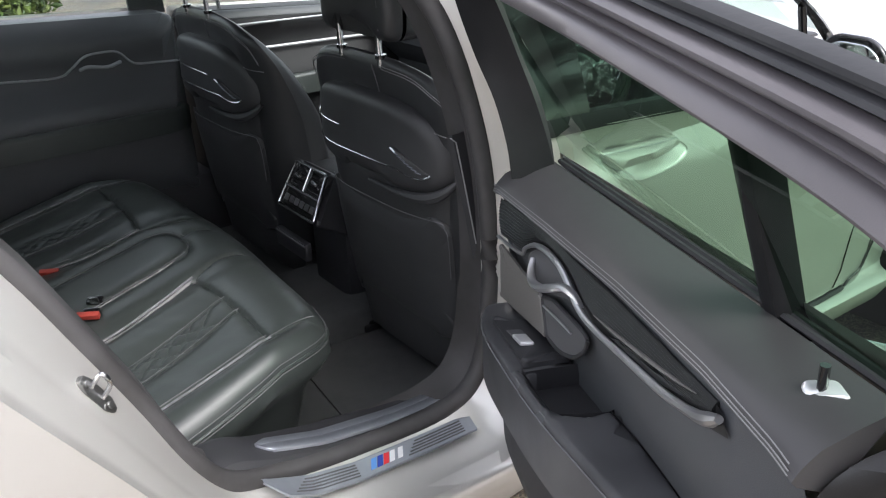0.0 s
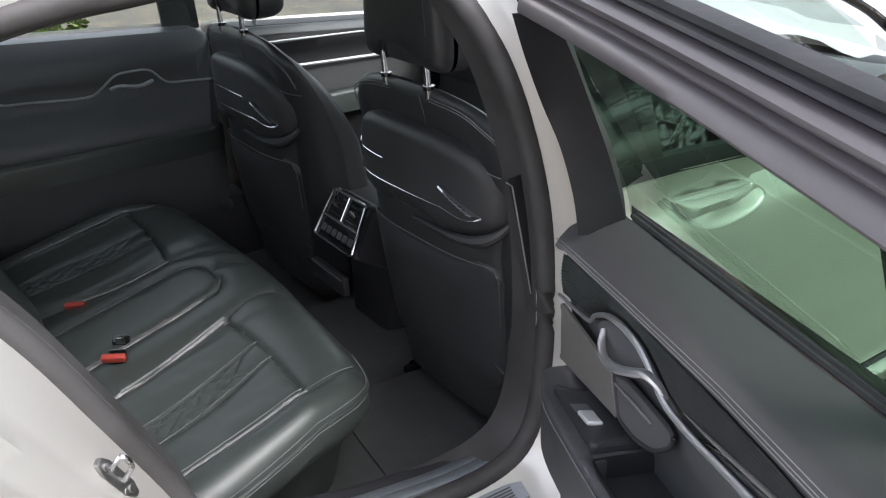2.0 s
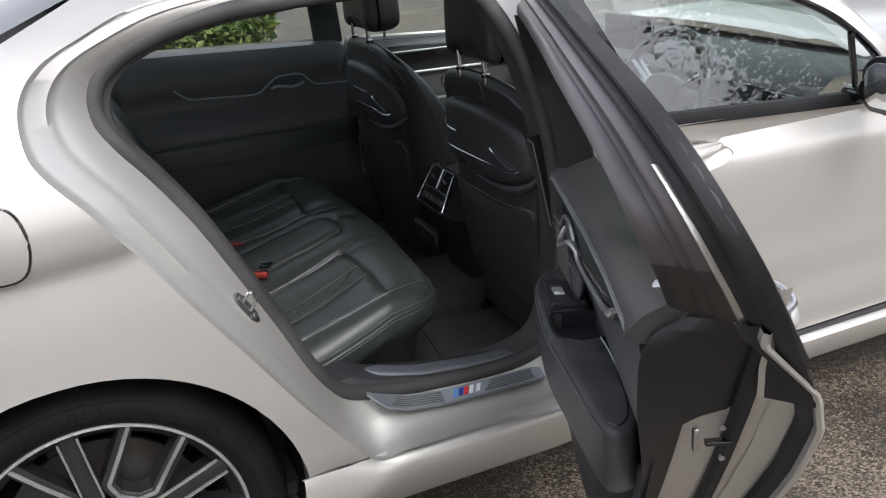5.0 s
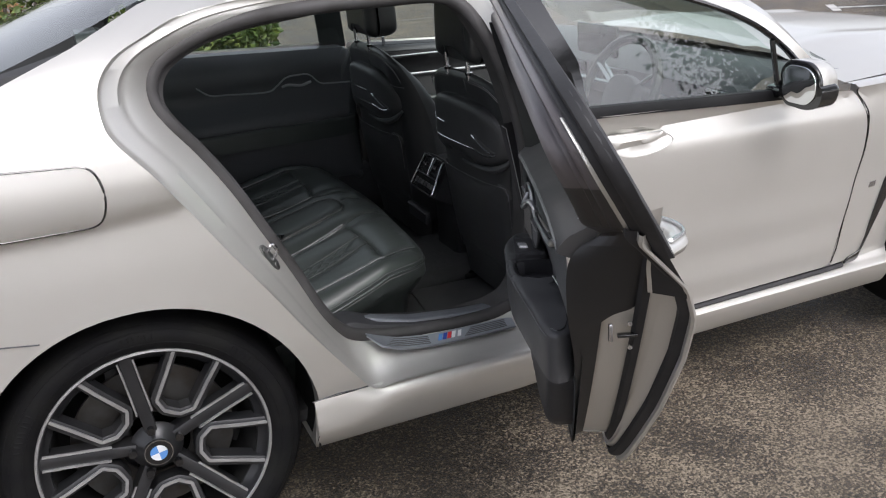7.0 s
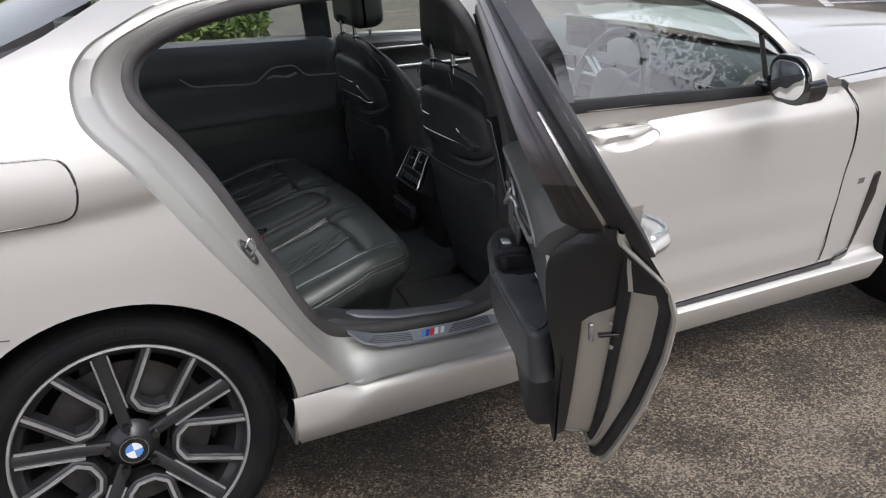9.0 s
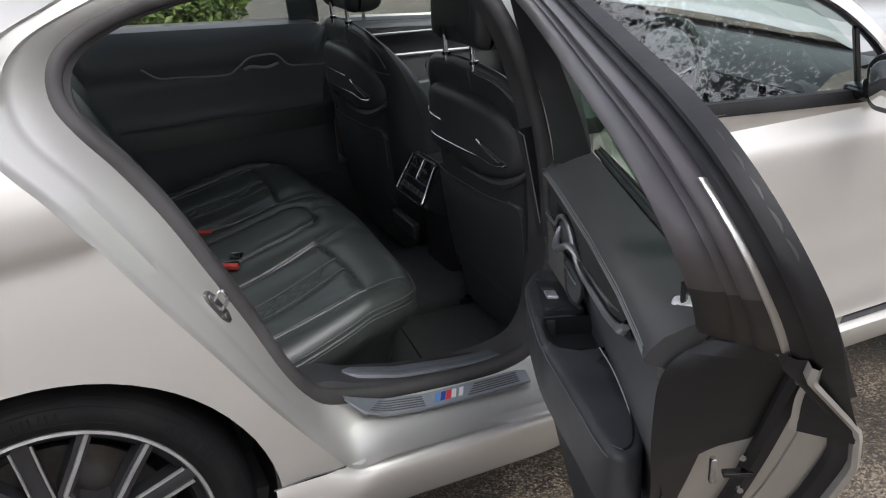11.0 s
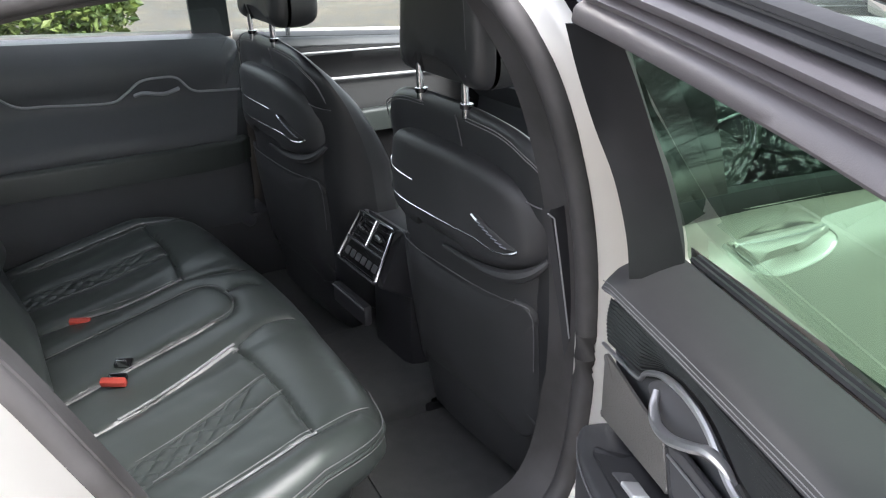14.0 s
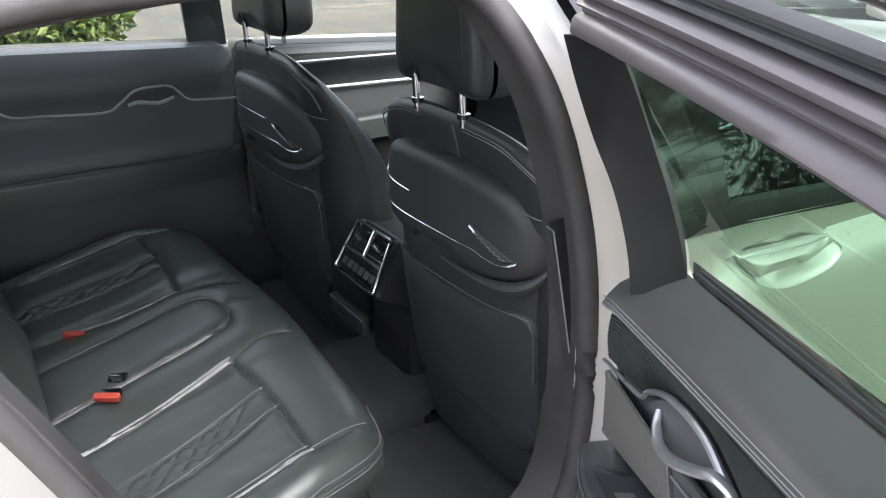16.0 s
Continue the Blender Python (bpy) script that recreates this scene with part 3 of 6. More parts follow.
for r, d in ((0.290, -0.0115), (0.318, -0.0085), (0.331, 0.0035)):
    part("sidewall_rib", tube([polar(r, a, d) for a in np.linspace(0, 2 * math.pi, 96, endpoint=False)], 0.0012, True, 5, up=(0, 1, 0)), TYRE, wheel)
for k0, n in ((0.5, 9), (1.45, 6), (2.5, 8), (3.6, 9), (4.9, 6)):
    for k in range(n):
        a = k0 + 0.042 * k
        part("sidewall_mark", tube([polar(0.297, a, -0.0128), polar(0.312, a + 0.01 * (k % 2), -0.0118)], 0.0022, False, 4, 0.5, up=(0, 1, 0)), TYRE, wheel)
part("rim_lip", revolve([(0.2685, 0.007), (0.267, 0.0), (0.262, -0.001), (0.259, 0.004)], 120), CUT_RIM, wheel, "bright machined rim edge")
part("brake_disc", revolve([(0.19, 0.10), (0.19, 0.09), (0.09, 0.09), (0.08, 0.06)], 64), DISC, wheel, "steel brake disc")
part("barrel", revolve([(0.236, 0.03), (0.225, 0.1), (0.22, 0.2), (0.0, 0.22)], 48), WELL, wheel)


def spoke_bar(path, w, d0, d1, d_face, bm=None):
    """A flat-faced bar along a polar path [(r, angle)]."""
    bm = bm or bmesh.new()
    pts = [polar(r, a, interp(r, [0.05, 0.13, 0.255], d_face)) for r, a in path]
    rows = []
    for i, p in enumerate(pts):
        t = (pts[min(i + 1, len(pts) - 1)] - pts[max(i - 1, 0)]).normalized()
        n = Vector((t.z, 0, -t.x))
        rows.append([p - n * w / 2 + Vector((0, d1, 0)), p - n * w * 0.5 + Vector((0, d0 + 0.002, 0)), p - n * w * 0.38 + Vector((0, d0, 0)), p + n * w * 0.38 + Vector((0, d0, 0)), p + n * w * 0.5 + Vector((0, d0 + 0.002, 0)), p + n * w / 2 + Vector((0, d1, 0))])
    return loft(rows, bm)


FACE = [0.022, 0.018, 0.004]
for k in range(5):
    a = radians(-11 + 72 * k)
    u = [(0.259, a - 0.215), (0.20, a - 0.255), (0.15, a - 0.325), (0.130, a - 0.368), (0.126, a - 0.360), (0.104, a - 0.215), (0.102, a - 0.20), (0.099, a), (0.102, a + 0.20), (0.104, a + 0.215), (0.126, a + 0.360), (0.130, a + 0.368), (0.15, a + 0.325), (0.20, a + 0.255), (0.259, a + 0.215)]
    arm = part("spoke", spoke_bar(u, 0.024, 0.002, 0.045, FACE), DARK_RIM, wheel)
    part("machined_edge", spoke_bar([(r, a + (x - a) * 0.965) for r, x in u], 0.0085, -0.0015, 0.004, FACE), CUT_RIM, arm)
    c = a + radians(36)
    mid = part("spoke", spoke_bar([(0.05, c), (0.12, c), (0.19, c), (0.257, c)], 0.028, 0.003, 0.05, FACE), DARK_RIM, wheel)
    for s in (-1, 1):
        part("machined_edge", spoke_bar([(0.105, c + s * 0.17), (0.15, c + s * 0.115), (0.20, c + s * 0.085), (0.252, c + s * 0.07)], 0.005, 0.0, 0.006, FACE), CUT_RIM, mid)
    part("bolt", tube([polar(0.058, c, 0.02), polar(0.058, c, 0.006)], 0.010, sides=8, up=(1, 0, 0)), GLOSS, wheel)
part("hub", revolve([(0.062, 0.044), (0.052, 0.030), (0.042, 0.022), (0.034, 0.012), (0.0, 0.012)], 40), DARK_RIM, wheel)
cap = part("centre_cap", revolve([(0.033, 0.016), (0.0325, 0.008), (0.030, 0.006), (0.0, 0.006)], 40), GLOSS, wheel, "round black centre cap")
part("cap_ring", revolve([(0.0335, 0.009), (0.033, 0.005), (0.031, 0.005)], 40), CHROME, cap)
for k in range(4):
    q = [polar(0, 0, 0.0045)] + [polar(0.02, radians(8 + 90 * k + 18 * j), 0.0045) for j in range(6)]
    bm = bmesh.new()
    bm.faces.new([bm.verts.new(p) for p in q])
    part("cap_quarter", bm, BLUE if k % 2 else WHITE, cap)
part("valve", tube([polar(0.205, radians(146), 0.045), polar(0.185, radians(146), 0.02)], 0.004), CHROME, wheel)


# ---------------- front half of the flank ----------------
def belt(x):
    """Height of the window line."""
    return interp(x, [0.0, 0.62, 1.05, 1.18, 1.84, 2.2], [1.03, 0.99, 0.972, 0.962, 0.917, 0.89])


front_door_line = round_poly([(1.080, 0.325), (2.075, 0.335), (2.12, 0.58), (2.147, 0.717), (2.143, 0.80), (2.098, 0.893), (1.90, 0.909), (1.135, 0.958), (1.080, 0.961)], [0.02, 0.03, 0.1, 0.1, 0.05, 0.03, 0.02, 0.02, 0.01])
recess = [p[:2] for p in spline([(1.224, 0.885), (1.262, 0.903), (1.334, 0.903), (1.408, 0.884), (1.444, 0.858), (1.410, 0.836), (1.318, 0.828), (1.250, 0.852)], 6, True)]
front_door = part("front_door", sheet(front_door_line, lambda u, v: (u, S(u, v), v), [recess], 0.018), PAINT, car, "closed white front door")
bm = bmesh.new()
rc = Vector((1.333, 0.868))
rows = []
for k, d in ((1.0, 0.0), (0.985, 0.003), (0.93, 0.005), (0.8, 0.008), (0.5, 0.010), (0.2, 0.011)):
    rows.append([Vector((rc.x + (x - rc.x) * k, S(x, z) + d, rc.y + (z - rc.y) * k)) for x, z in recess])
loft(rows, bm, True)
bm.faces.new([bm.verts.new(p + Vector((0, 0.0002, 0))) for p in rows[-1]])
part("handle_recess", bm, PAINT, front_door)
hy = S(1.33, 0.88)
grip = round_poly([(1.221, 0.894), (1.418, 0.885), (1.434, 0.868), (1.376, 0.858), (1.257, 0.855)], [0.006, 0.006, 0.008, 0.03, 0.008])


def grip_y(u):
    return hy - interp(u, [1.22, 1.27, 1.36, 1.435], [0.004, 0.013, 0.013, 0.001])


handle = part("door_handle", pad(grip, lambda u, v, h: (u, grip_y(u) + 0.014 - h, v), 0.016, 0.006, 0.012), PAINT, front_door, "white pull handle in an oval recess")
part("handle_strip", tube([Vector((u, grip_y(u) - 0.001, z)) for u, z in (p[:2] for p in spline([(1.254, 0.858), (1.222, 0.891), (1.30, 0.890), (1.417, 0.8845)], 6))], 0.0013, False, 6), SATIN_CHROME, handle, "thin chrome strip")
fender = round_poly([(2.08, 0.335), (2.33, 0.335), (2.36, 0.48), (2.47, 0.63), (2.62, 0.705), (2.74, 0.722), (2.86, 0.705), (3.02, 0.63), (3.12, 0.48), (3.14, 0.33), (3.85, 0.40), (3.85, 0.70), (3.3, 0.82), (2.5, 0.89), (2.104, 0.90), (2.148, 0.80), (2.152, 0.717), (2.125, 0.58)], 0.012)
part("front_wing", sheet(fender, lambda u, v: (u, S(u, v) + 0.001, v), step=0.05), PAINT, car, "white front wing with black vent trim")
bm = tube([Vector((x, S(x, z) - 0.0005, z)) for x, z in (p[:2] for p in spline([(2.082, 0.345), (2.122, 0.58), (2.1495, 0.717), (2.146, 0.80), (2.128, 0.85), (2.10, 0.897)], 5))], 0.0020, False, 5)
part("shut_line", bm, GLOSS, front_door, "dark gap ahead of the door")
vent = round_poly([(2.14, 0.322), (2.20, 0.325), (2.285, 0.52), (2.30, 0.60), (2.27, 0.60), (2.205, 0.36), (2.15, 0.345)], 0.015)
part("wing_vent", pad(vent, lambda u, v, h: (u, S(u, v) - h, v), 0.006, 0.003, 0.03), GLOSS, car, "gloss black vent trim")
part("wing_badge", pad([(2.195, 0.575), (2.222, 0.575), (2.228, 0.592), (2.20, 0.592)], lambda u, v, h: (u, S(u, v) - h, v), 0.003, 0.001, 0.03), CHROME, car)
bm = tube([Vector((x, S(x, 0.318) - 0.001, interp(x, [1.1, 2.14], [0.316, 0.322]))) for x in np.linspace(1.1, 2.14, 12)], 0.0085, False, 6)
part("lower_gap", bm, RUBBER, car, "dark shadow gap under the front door")


# glasshouse of the front: belt trim, glass, pillars, roof
def side_y(x, z):
    """The glass leans in as one flat sheet."""
    return interp(z, [0.88, 1.32], [0.006, 0.190]) + interp(x, [-0.3, 0.0, 0.4, 1.2, 2.1], [0.0, -0.015, 0.0, 0.03, 0.03])


bm = loft([[Vector((x, S(x, belt(x)) + d, belt(x) + e)) for x in np.linspace(1.06, 1.90, 16)] for d, e in ((0.002, -0.013), (-0.004, -0.011), (-0.004, 0.008), (0.002, 0.017), (0.02, 0.018))])
part("belt_trim", bm, BLACK_COVER, car, "black window belt moulding")
WIN_TOP = [(1.10, 1.27), (1.25, 1.262), (1.45, 1.232), (1.62, 1.175), (1.75, 1.105), (1.86, 1.0), (1.905, 0.925)]
win = [(x, belt(x) + 0.008) for x in np.linspace(1.17, 1.90, 10)] + [p[:2] for p in spline(WIN_TOP, 5)][::-1]
front_glass = part("front_side_glass", sheet(win, lambda u, v: (u, side_y(u, v), v), step=0.05), CLEAR_GLASS, car, "clear front side window")
front_glass.visible_shadow = False
top3 = [Vector((x, S(x, z), z)) for x, z in (p[:2] for p in spline(WIN_TOP, 5))]
part("window_surround", tube(top3, 0.014, False, 8, 0.6), GLOSS, car, "gloss black window surround")
bm = loft([[Vector((x, S(x, z) + d, z)) for x, z in ((x0, belt(1.1) - 0.005), (x0 - 0.022, 1.10), (x0 - 0.065, 1.275))] for x0, d in ((1.055, 0.02), (1.06, 0.0), (1.185, 0.0), (1.19, 0.014))])
part("pillar_cover", bm, GLOSS, car, "gloss black centre pillar cover")
part("window_bar", tube([Vector((1.80, S(1.8, 0.92) + 0.004, 0.925)), Vector((1.775, S(1.77, 1.06) + 0.004, 1.075))], 0.011, flat=0.6), GLOSS, car)
outer_top = [(1.0, 1.318), (1.25, 1.305), (1.45, 1.272), (1.63, 1.212), (1.77, 1.135), (1.89, 1.02), (1.99, 0.93), (2.10, 0.892)]
ot = [p[:2] for p in spline(outer_top, 5)]
it = [p[:2] for p in spline(WIN_TOP, 5)]
n = min(len(ot), len(it))
rows = [[Vector((x, S(x, z) - 0.002, z)) for x, z in it[:n]], [Vector((x, S(x, z) - 0.006, z)) for x, z in ot[:n]]]
rows.append([Vector((p.x + 0.02, p.y + 0.06, p.z + 0.025)) for p in rows[1]])
part("front_pillar", loft(rows), PAINT, car, "white windscreen pillar")
rows = [[Vector((p.x, 1.9 - p.y, p.z)) for p in row] for row in rows]
part("front_pillar", loft(rows), PAINT, car)

ROOF_X = [-0.02, 0.17, 0.30, 0.47, 0.8, 1.1, 1.3, 1.45, 1.6]
ROOF_Z = [1.25, 1.325, 1.36, 1.378, 1.388, 1.378, 1.352, 1.315, 1.26]


def roof_z(x, y):
    k = (y - 0.95) / 0.62
    edge = interp(x, ROOF_X, ROOF_Z)
    return edge + 0.055 * max(0.0, 1 - k * k)


def roof_rows(x0, x1, lift=0.0, y0=0.30, y1=1.60, n=20):
    return [[Vector((x, y, roof_z(x, y) + lift)) for y in np.linspace(y0, y1, 22)] for x in np.linspace(x0, x1, n)]


part("roof", loft(roof_rows(0.18, 1.45)), PAINT, car, "white roof skin")
part("headliner", loft(roof_rows(0.16, 1.42, -0.035, 0.28, 1.62)), HEADLINER, car, "dark headliner")
for flip in (0, 1):
    rail = [[Vector((x, S(x, min(z, 1.38)), z)) for x in np.linspace(0.36, 1.5, 20) for z in (interp(x, [0.36, 0.47, 0.75, 1.0, 1.25, 1.5], [1.312, 1.32, 1.325, 1.318, 1.305, 1.258]),)],
            [Vector((x, 0.27, interp(x, ROOF_X, ROOF_Z) - 0.008)) for x in np.linspace(0.36, 1.5, 20)], [Vector((x, 0.302, roof_z(x, 0.30) + 0.001)) for x in np.linspace(0.36, 1.5, 20)]]
    bm = loft(rail)
    part("roof_rail", mirror_y(bm) if flip else bm, PAINT, car)
    rail = [[Vector((x, 0.30, z)) for x in np.linspace(0.2, 1.5, 14) for z in (interp(x, ROOF_X, ROOF_Z) - 0.07,)], [Vector((x, 0.34, interp(x, ROOF_X, ROOF_Z) - 0.03)) for x in np.linspace(0.2, 1.5, 14)]]
    bm = loft(rail)
    part("headliner_edge", mirror_y(bm) if flip else bm, HEADLINER, car)
rear = [[Vector((x, y, interp(x, [-0.75, -0.45, -0.134, 0.016, 0.17, 0.2], [1.03, 1.10, 1.21, 1.264, 1.326, 1.338]) + 0.05 * max(0, 1 - ((y - 0.95) / 0.65) ** 2))) for y in np.linspace(0.30, 1.60, 18)] for x in np.linspace(-0.75, 0.2, 16)]
rg = part("rear_screen", loft(rear), CLEAR_GLASS, car, "sloping rear windscreen")
rg.visible_shadow = False
def tail_half(x):
    """Half the body's width towards its ends."""
    return interp(x, [-1.9, -1.82, -1.75, -1.5, -0.72], [0.30, 0.56, 0.68, 0.76, 0.83])


part("boot_lid", loft([[Vector((x, y, interp(x, [-1.75, -1.3, -0.75], [0.95, 1.0, 1.03]) + 0.03 * max(0, 1 - ((y - 0.95) / 0.8) ** 2))) for y in np.linspace(0.95 - tail_half(x), 0.95 + tail_half(x), 14)] for x in np.linspace(-1.75, -0.72, 12)]), PAINT, car, "white boot lid")
rows = [[Vector((x, y, interp(x, [1.42, 1.7, 2.16], [1.335, 1.19, 0.945]) + 0.05 * max(0, 1 - ((y - 0.95) / 0.75) ** 2))) for y in np.linspace(interp(x, [1.42, 2.16], [0.31, 0.2]), interp(x, [1.42, 2.16], [1.59, 1.7]), 14)] for x in np.linspace(1.42, 2.16, 10)]
ws = part("windscreen", loft(rows), CLEAR_GLASS, car, "clear front windscreen")
ws.visible_shadow = False
def nose_half(x):
    return interp(x, [2.1, 3.0, 3.6, 3.8, 3.92, 4.0], [0.85, 0.80, 0.74, 0.66, 0.52, 0.30])


rows = [[Vector((x, y, interp(x, [2.1, 2.5, 3.2, 3.8], [0.90, 0.90, 0.84, 0.70]) + 0.075 * max(0, 1 - abs((y - 0.95) / 0.86) ** 2.6) + (0.012 if abs(abs(y - 0.95) - 0.5) < 0.05 else 0))) for y in np.linspace(0.95 - nose_half(x), 0.95 + nose_half(x), 28)] for x in np.linspace(2.12, 3.85, 24)]
part("bonnet", loft(rows), PAINT, car, "white bonnet with faint creases")
rows = [[], [], [], []]
for x in np.linspace(2.105, 3.84, 26):
    z = interp(x, [2.105, 2.5, 3.3, 3.85], [0.90, 0.89, 0.82, 0.70])
    y0, y1 = S(x, z) + 0.001, 0.95 - nose_half(x)
    z1 = interp(x, [2.1, 2.5, 3.2, 3.8], [0.90, 0.90, 0.84, 0.70])
    for row, (y, h) in zip(rows, ((y0, z), (y0 + (y1 - y0) * 0.25, z + (z1 - z) * 0.3 + 0.007), (y0 + (y1 - y0) * 0.7, z + (z1 - z) * 0.7 + 0.007), (y1 + 0.004, z1 - 0.003))):
        row.append(Vector((x, y, h)))
part("wing_top", loft(rows), PAINT, car, "white upper face of the front wing")
part("cowl", box((0.12, 1.4, 0.03), (2.13, 0.95, 0.925), 0.01), HARD_TRIM, car)

# plain ends that close the body
for ends, name, half in (((-1.75, -1.82, -1.9), "rear_bumper", tail_half), ((3.85, 3.93, 4.0), "front_bumper", nose_half)):
    top = 0.97 if ends[0] < 0 else 0.70
    rows = []
    for z, push in ((top, 0.0), (top - 0.03, 0.35), (0.62, 0.8), (0.45, 1.0), (0.30, 0.9), (0.22, 0.5)):
        row = []
        for k in np.linspace(-1, 1, 25):
            x = ends[0] + (ends[2] - ends[0]) * push * (1 - abs(k) ** 2.5)
            row.append(Vector((x, 0.95 + k * (half(ends[0]) + 0.12 * min(1.0, push * 1.5)), z)))
        rows.append(row)
    part(name, loft(rows), PAINT, car)

# door mirror
mx = Vector((1.80, -0.092, 0.974))
shell = [p[:2] for p in round_poly([(0.072, 0.034), (0.042, 0.062), (-0.034, 0.060), (-0.066, 0.032), (-0.072, -0.028), (-0.036, -0.062), (0.046, -0.060), (0.066, -0.040)], [0.02, 0.03, 0.03, 0.03, 0.03, 0.03, 0.02, 0.02])]
bm = bmesh.new()
rows = []
for d, k in ((-0.075, 0.96), (-0.05, 1.0), (0.0, 0.98), (0.04, 0.86), (0.07, 0.6), (0.085, 0.25)):
    rows.append([mx + Vector((d * 0.6, u * k, v * k * 1.02)) for u, v in shell])
mirror = part("door_mirror", loft(rows, bm, True), PAINT, car, "white door mirror with gloss black lower shell")
part("mirror_base", pad([p[:2] for p in spline([(-0.086, 0.0), (-0.03, 0.010), (0.045, 0.004), (0.084, 0.0), (0.074, -0.034), (0.0, -0.059), (-0.074, -0.047)], 4, True)], lambda u, v, h: (mx.x - 0.047 + h, mx.y + u * 0.88, mx.z + v * 1.06), 0.07, 0.02, 0.03), GLOSS, mirror)
part("mirror_glass", pad([(u * 0.86, v * 0.82) for u, v in shell], lambda u, v, h: (mx.x - 0.0465 - h, mx.y + u, mx.z + v), 0.004, 0.002, 0.04), mat("mirror_silver", (0.85, 0.87, 0.88), 0.02, 1.0), mirror, "mirror glass")
part("mirror_bezel", pad([(u * 1.02, v * 1.03) for u, v in shell], lambda u, v, h: (mx.x - 0.036 - h, mx.y + u, mx.z + v), 0.010, 0.004, 0.04), GLOSS, mirror, "gloss black mirror surround")
part("mirror_arm", box((0.09, 0.14, 0.035), (1.82, -0.01, 0.935), 0.012), GLOSS, mirror)

# far flank, seen from inside
for name, x0, x1 in (("far_rear_door", 0.30, 1.12), ("far_front_door", 1.13, 2.1)):
    skin = round_poly([(x0, 0.32), (x1, 0.32), (x1, belt(x1)), (x0, belt(x0))], 0.02)
    part(name, mirror_y(sheet(skin, lambda u, v: (u, S(u, v), v), step=0.06)), PAINT, car, "closed white door of the far flank")
far_win = [(x, belt(x) + 0.006) for x in np.linspace(0.30, 1.87, 10)] + [p[:2] for p in spline([(0.16, 1.13), (0.20, 1.215), (0.42, 1.27), (0.75, 1.285)] + WIN_TOP, 5)][::-1]
fg = part("far_side_glass", mirror_y(sheet(far_win, lambda u, v: (u, side_y(u, v), v), step=0.06)), CLEAR_GLASS, car, "clear side windows of the far doors")
fg.visible_shadow = False
bm = loft([[Vector((x + dx, 1.9 - S(x, z) - d, z)) for x, z in ((1.06, 0.95), (1.045, 1.1), (1.02, 1.2), (0.98, 1.3))] for dx, d in ((-0.05, 0.015), (-0.05, 0.03), (0.06, 0.03), (0.06, 0.015))])
part("centre_pillar", bm, HARD_TRIM, car, "dark far centre pillar")
far_lining = [(0.50, 0.50), (0.48, 0.985), (0.30, 0.99), (0.17, 1.13), (0.20, 1.21), (0.40, 1.27), (0.40, 1.32), (-0.2, 1.2), (-0.4, 0.9), (-0.2, 0.6)]
near_lining = [(0.36, 0.60), (0.345, 0.83), (0.29, 0.93), (0.235, 1.021), (0.175, 1.09), (0.155, 1.14), (0.165, 1.18), (0.20, 1.215), (0.28, 1.25), (0.40, 1.28), (0.40, 1.32), (-0.2, 1.2), (-0.4, 0.9), (-0.2, 0.6)]
part("rear_pillar_trim", sheet(far_lining, lambda u, v: (u, 1.9 - max(S(u, v) + 0.05, 0.11), v), step=0.06), BACK_TRIM, car, "black rear pillar lining")
part("rear_pillar_trim", sheet(near_lining, lambda u, v: (u, max(S(u, v) + 0.05, 0.11) + 0.10, v), step=0.06), BACK_TRIM, car, "black rear pillar lining")
part("parcel_shelf", box((0.75, 1.5, 0.03), (-0.32, 0.95, 0.98), 0.01), HARD_TRIM, car)
part("boot_wall", box((0.03, 1.6, 0.75), (-0.05, 0.95, 0.62), 0.01), HARD_TRIM, car)

# front wheel: the rear one again, further forward
fw = wheel.copy()
scene.collection.objects.link(fw)
fw.matrix_basis = Matrix.Translation((2.725, 0, 0)) @ wheel.matrix_basis
for o in wheel.children:
    c = o.copy()
    scene.collection.objects.link(c)
    c.parent = fw
farch = [(2.74 + 0.388 * math.cos(a), HUB.z + 0.388 * math.sin(a)) for a in np.linspace(radians(-5), radians(185), 30)]
part("wheel_well", loft([[Vector((2.74 + (x - 2.74) * k, y, HUB.z + (z - HUB.z) * k)) for x, z in farch] for k, y in ((1.02, 0.05), (1.04, 0.42), (0.2, 0.42))]), WELL, car)


# ---------------- the open rear door, in its own axes: s from the hinge, d outwards, z up ----------------
DOOR = Matrix(((-0.4, 0.9165, 0, 0.985), (-0.9165, -0.4, 0, 0.03), (0, 0, 1, 0), (0, 0, 0, 1)))


def skin_d(z):
    """How far the outer skin lies from the trim's plane."""
    if z > 1.0:
        return inner_d(z) + 0.08
    return interp(z, [0.33, 0.39, 0.60, 0.75, 0.85, 0.93, 1.0], [0.14, 0.155, 0.19, 0.205, 0.205, 0.18, inner_d(1.0) + 0.08])


def skin_at(s, z):
    """The skin's shoulder falls in to the window line."""
    return min(skin_d(z), 0.10 + 0.87 * max(0.0, door_belt(s) - z))


def inner_d(z):
    """The lean of glass and frame above the belt."""
    return 0.08 - 0.55 * max(0.0, z - 0.96)


DOOR_LOW = [(0.02, 0.37), (0.30, 0.365), (0.50, 0.365), (0.575, 0.385), (0.69, 0.53), (0.79, 0.68), (0.87, 0.815), (0.93, 0.926), (0.985, 1.01)]
DOOR_TOP = [(1.035, 1.087), (1.055, 1.14), (1.05, 1.19), (1.015, 1.232), (0.95, 1.254), (0.85, 1.265), (0.60, 1.279), (0.40, 1.290), (0.20, 1.299), (0.0, 1.306)]
GLASS_TOP = [(0.845, 0.965), (0.875, 1.0), (0.912, 1.04), (0.958, 1.09), (0.985, 1.13), (0.988, 1.155), (0.965, 1.175), (0.92, 1.188), (0.85, 1.197), (0.75, 1.203), (0.64, 1.208), (0.50, 1.213), (0.35, 1.215), (0.15, 1.215), (-0.02, 1.213)]


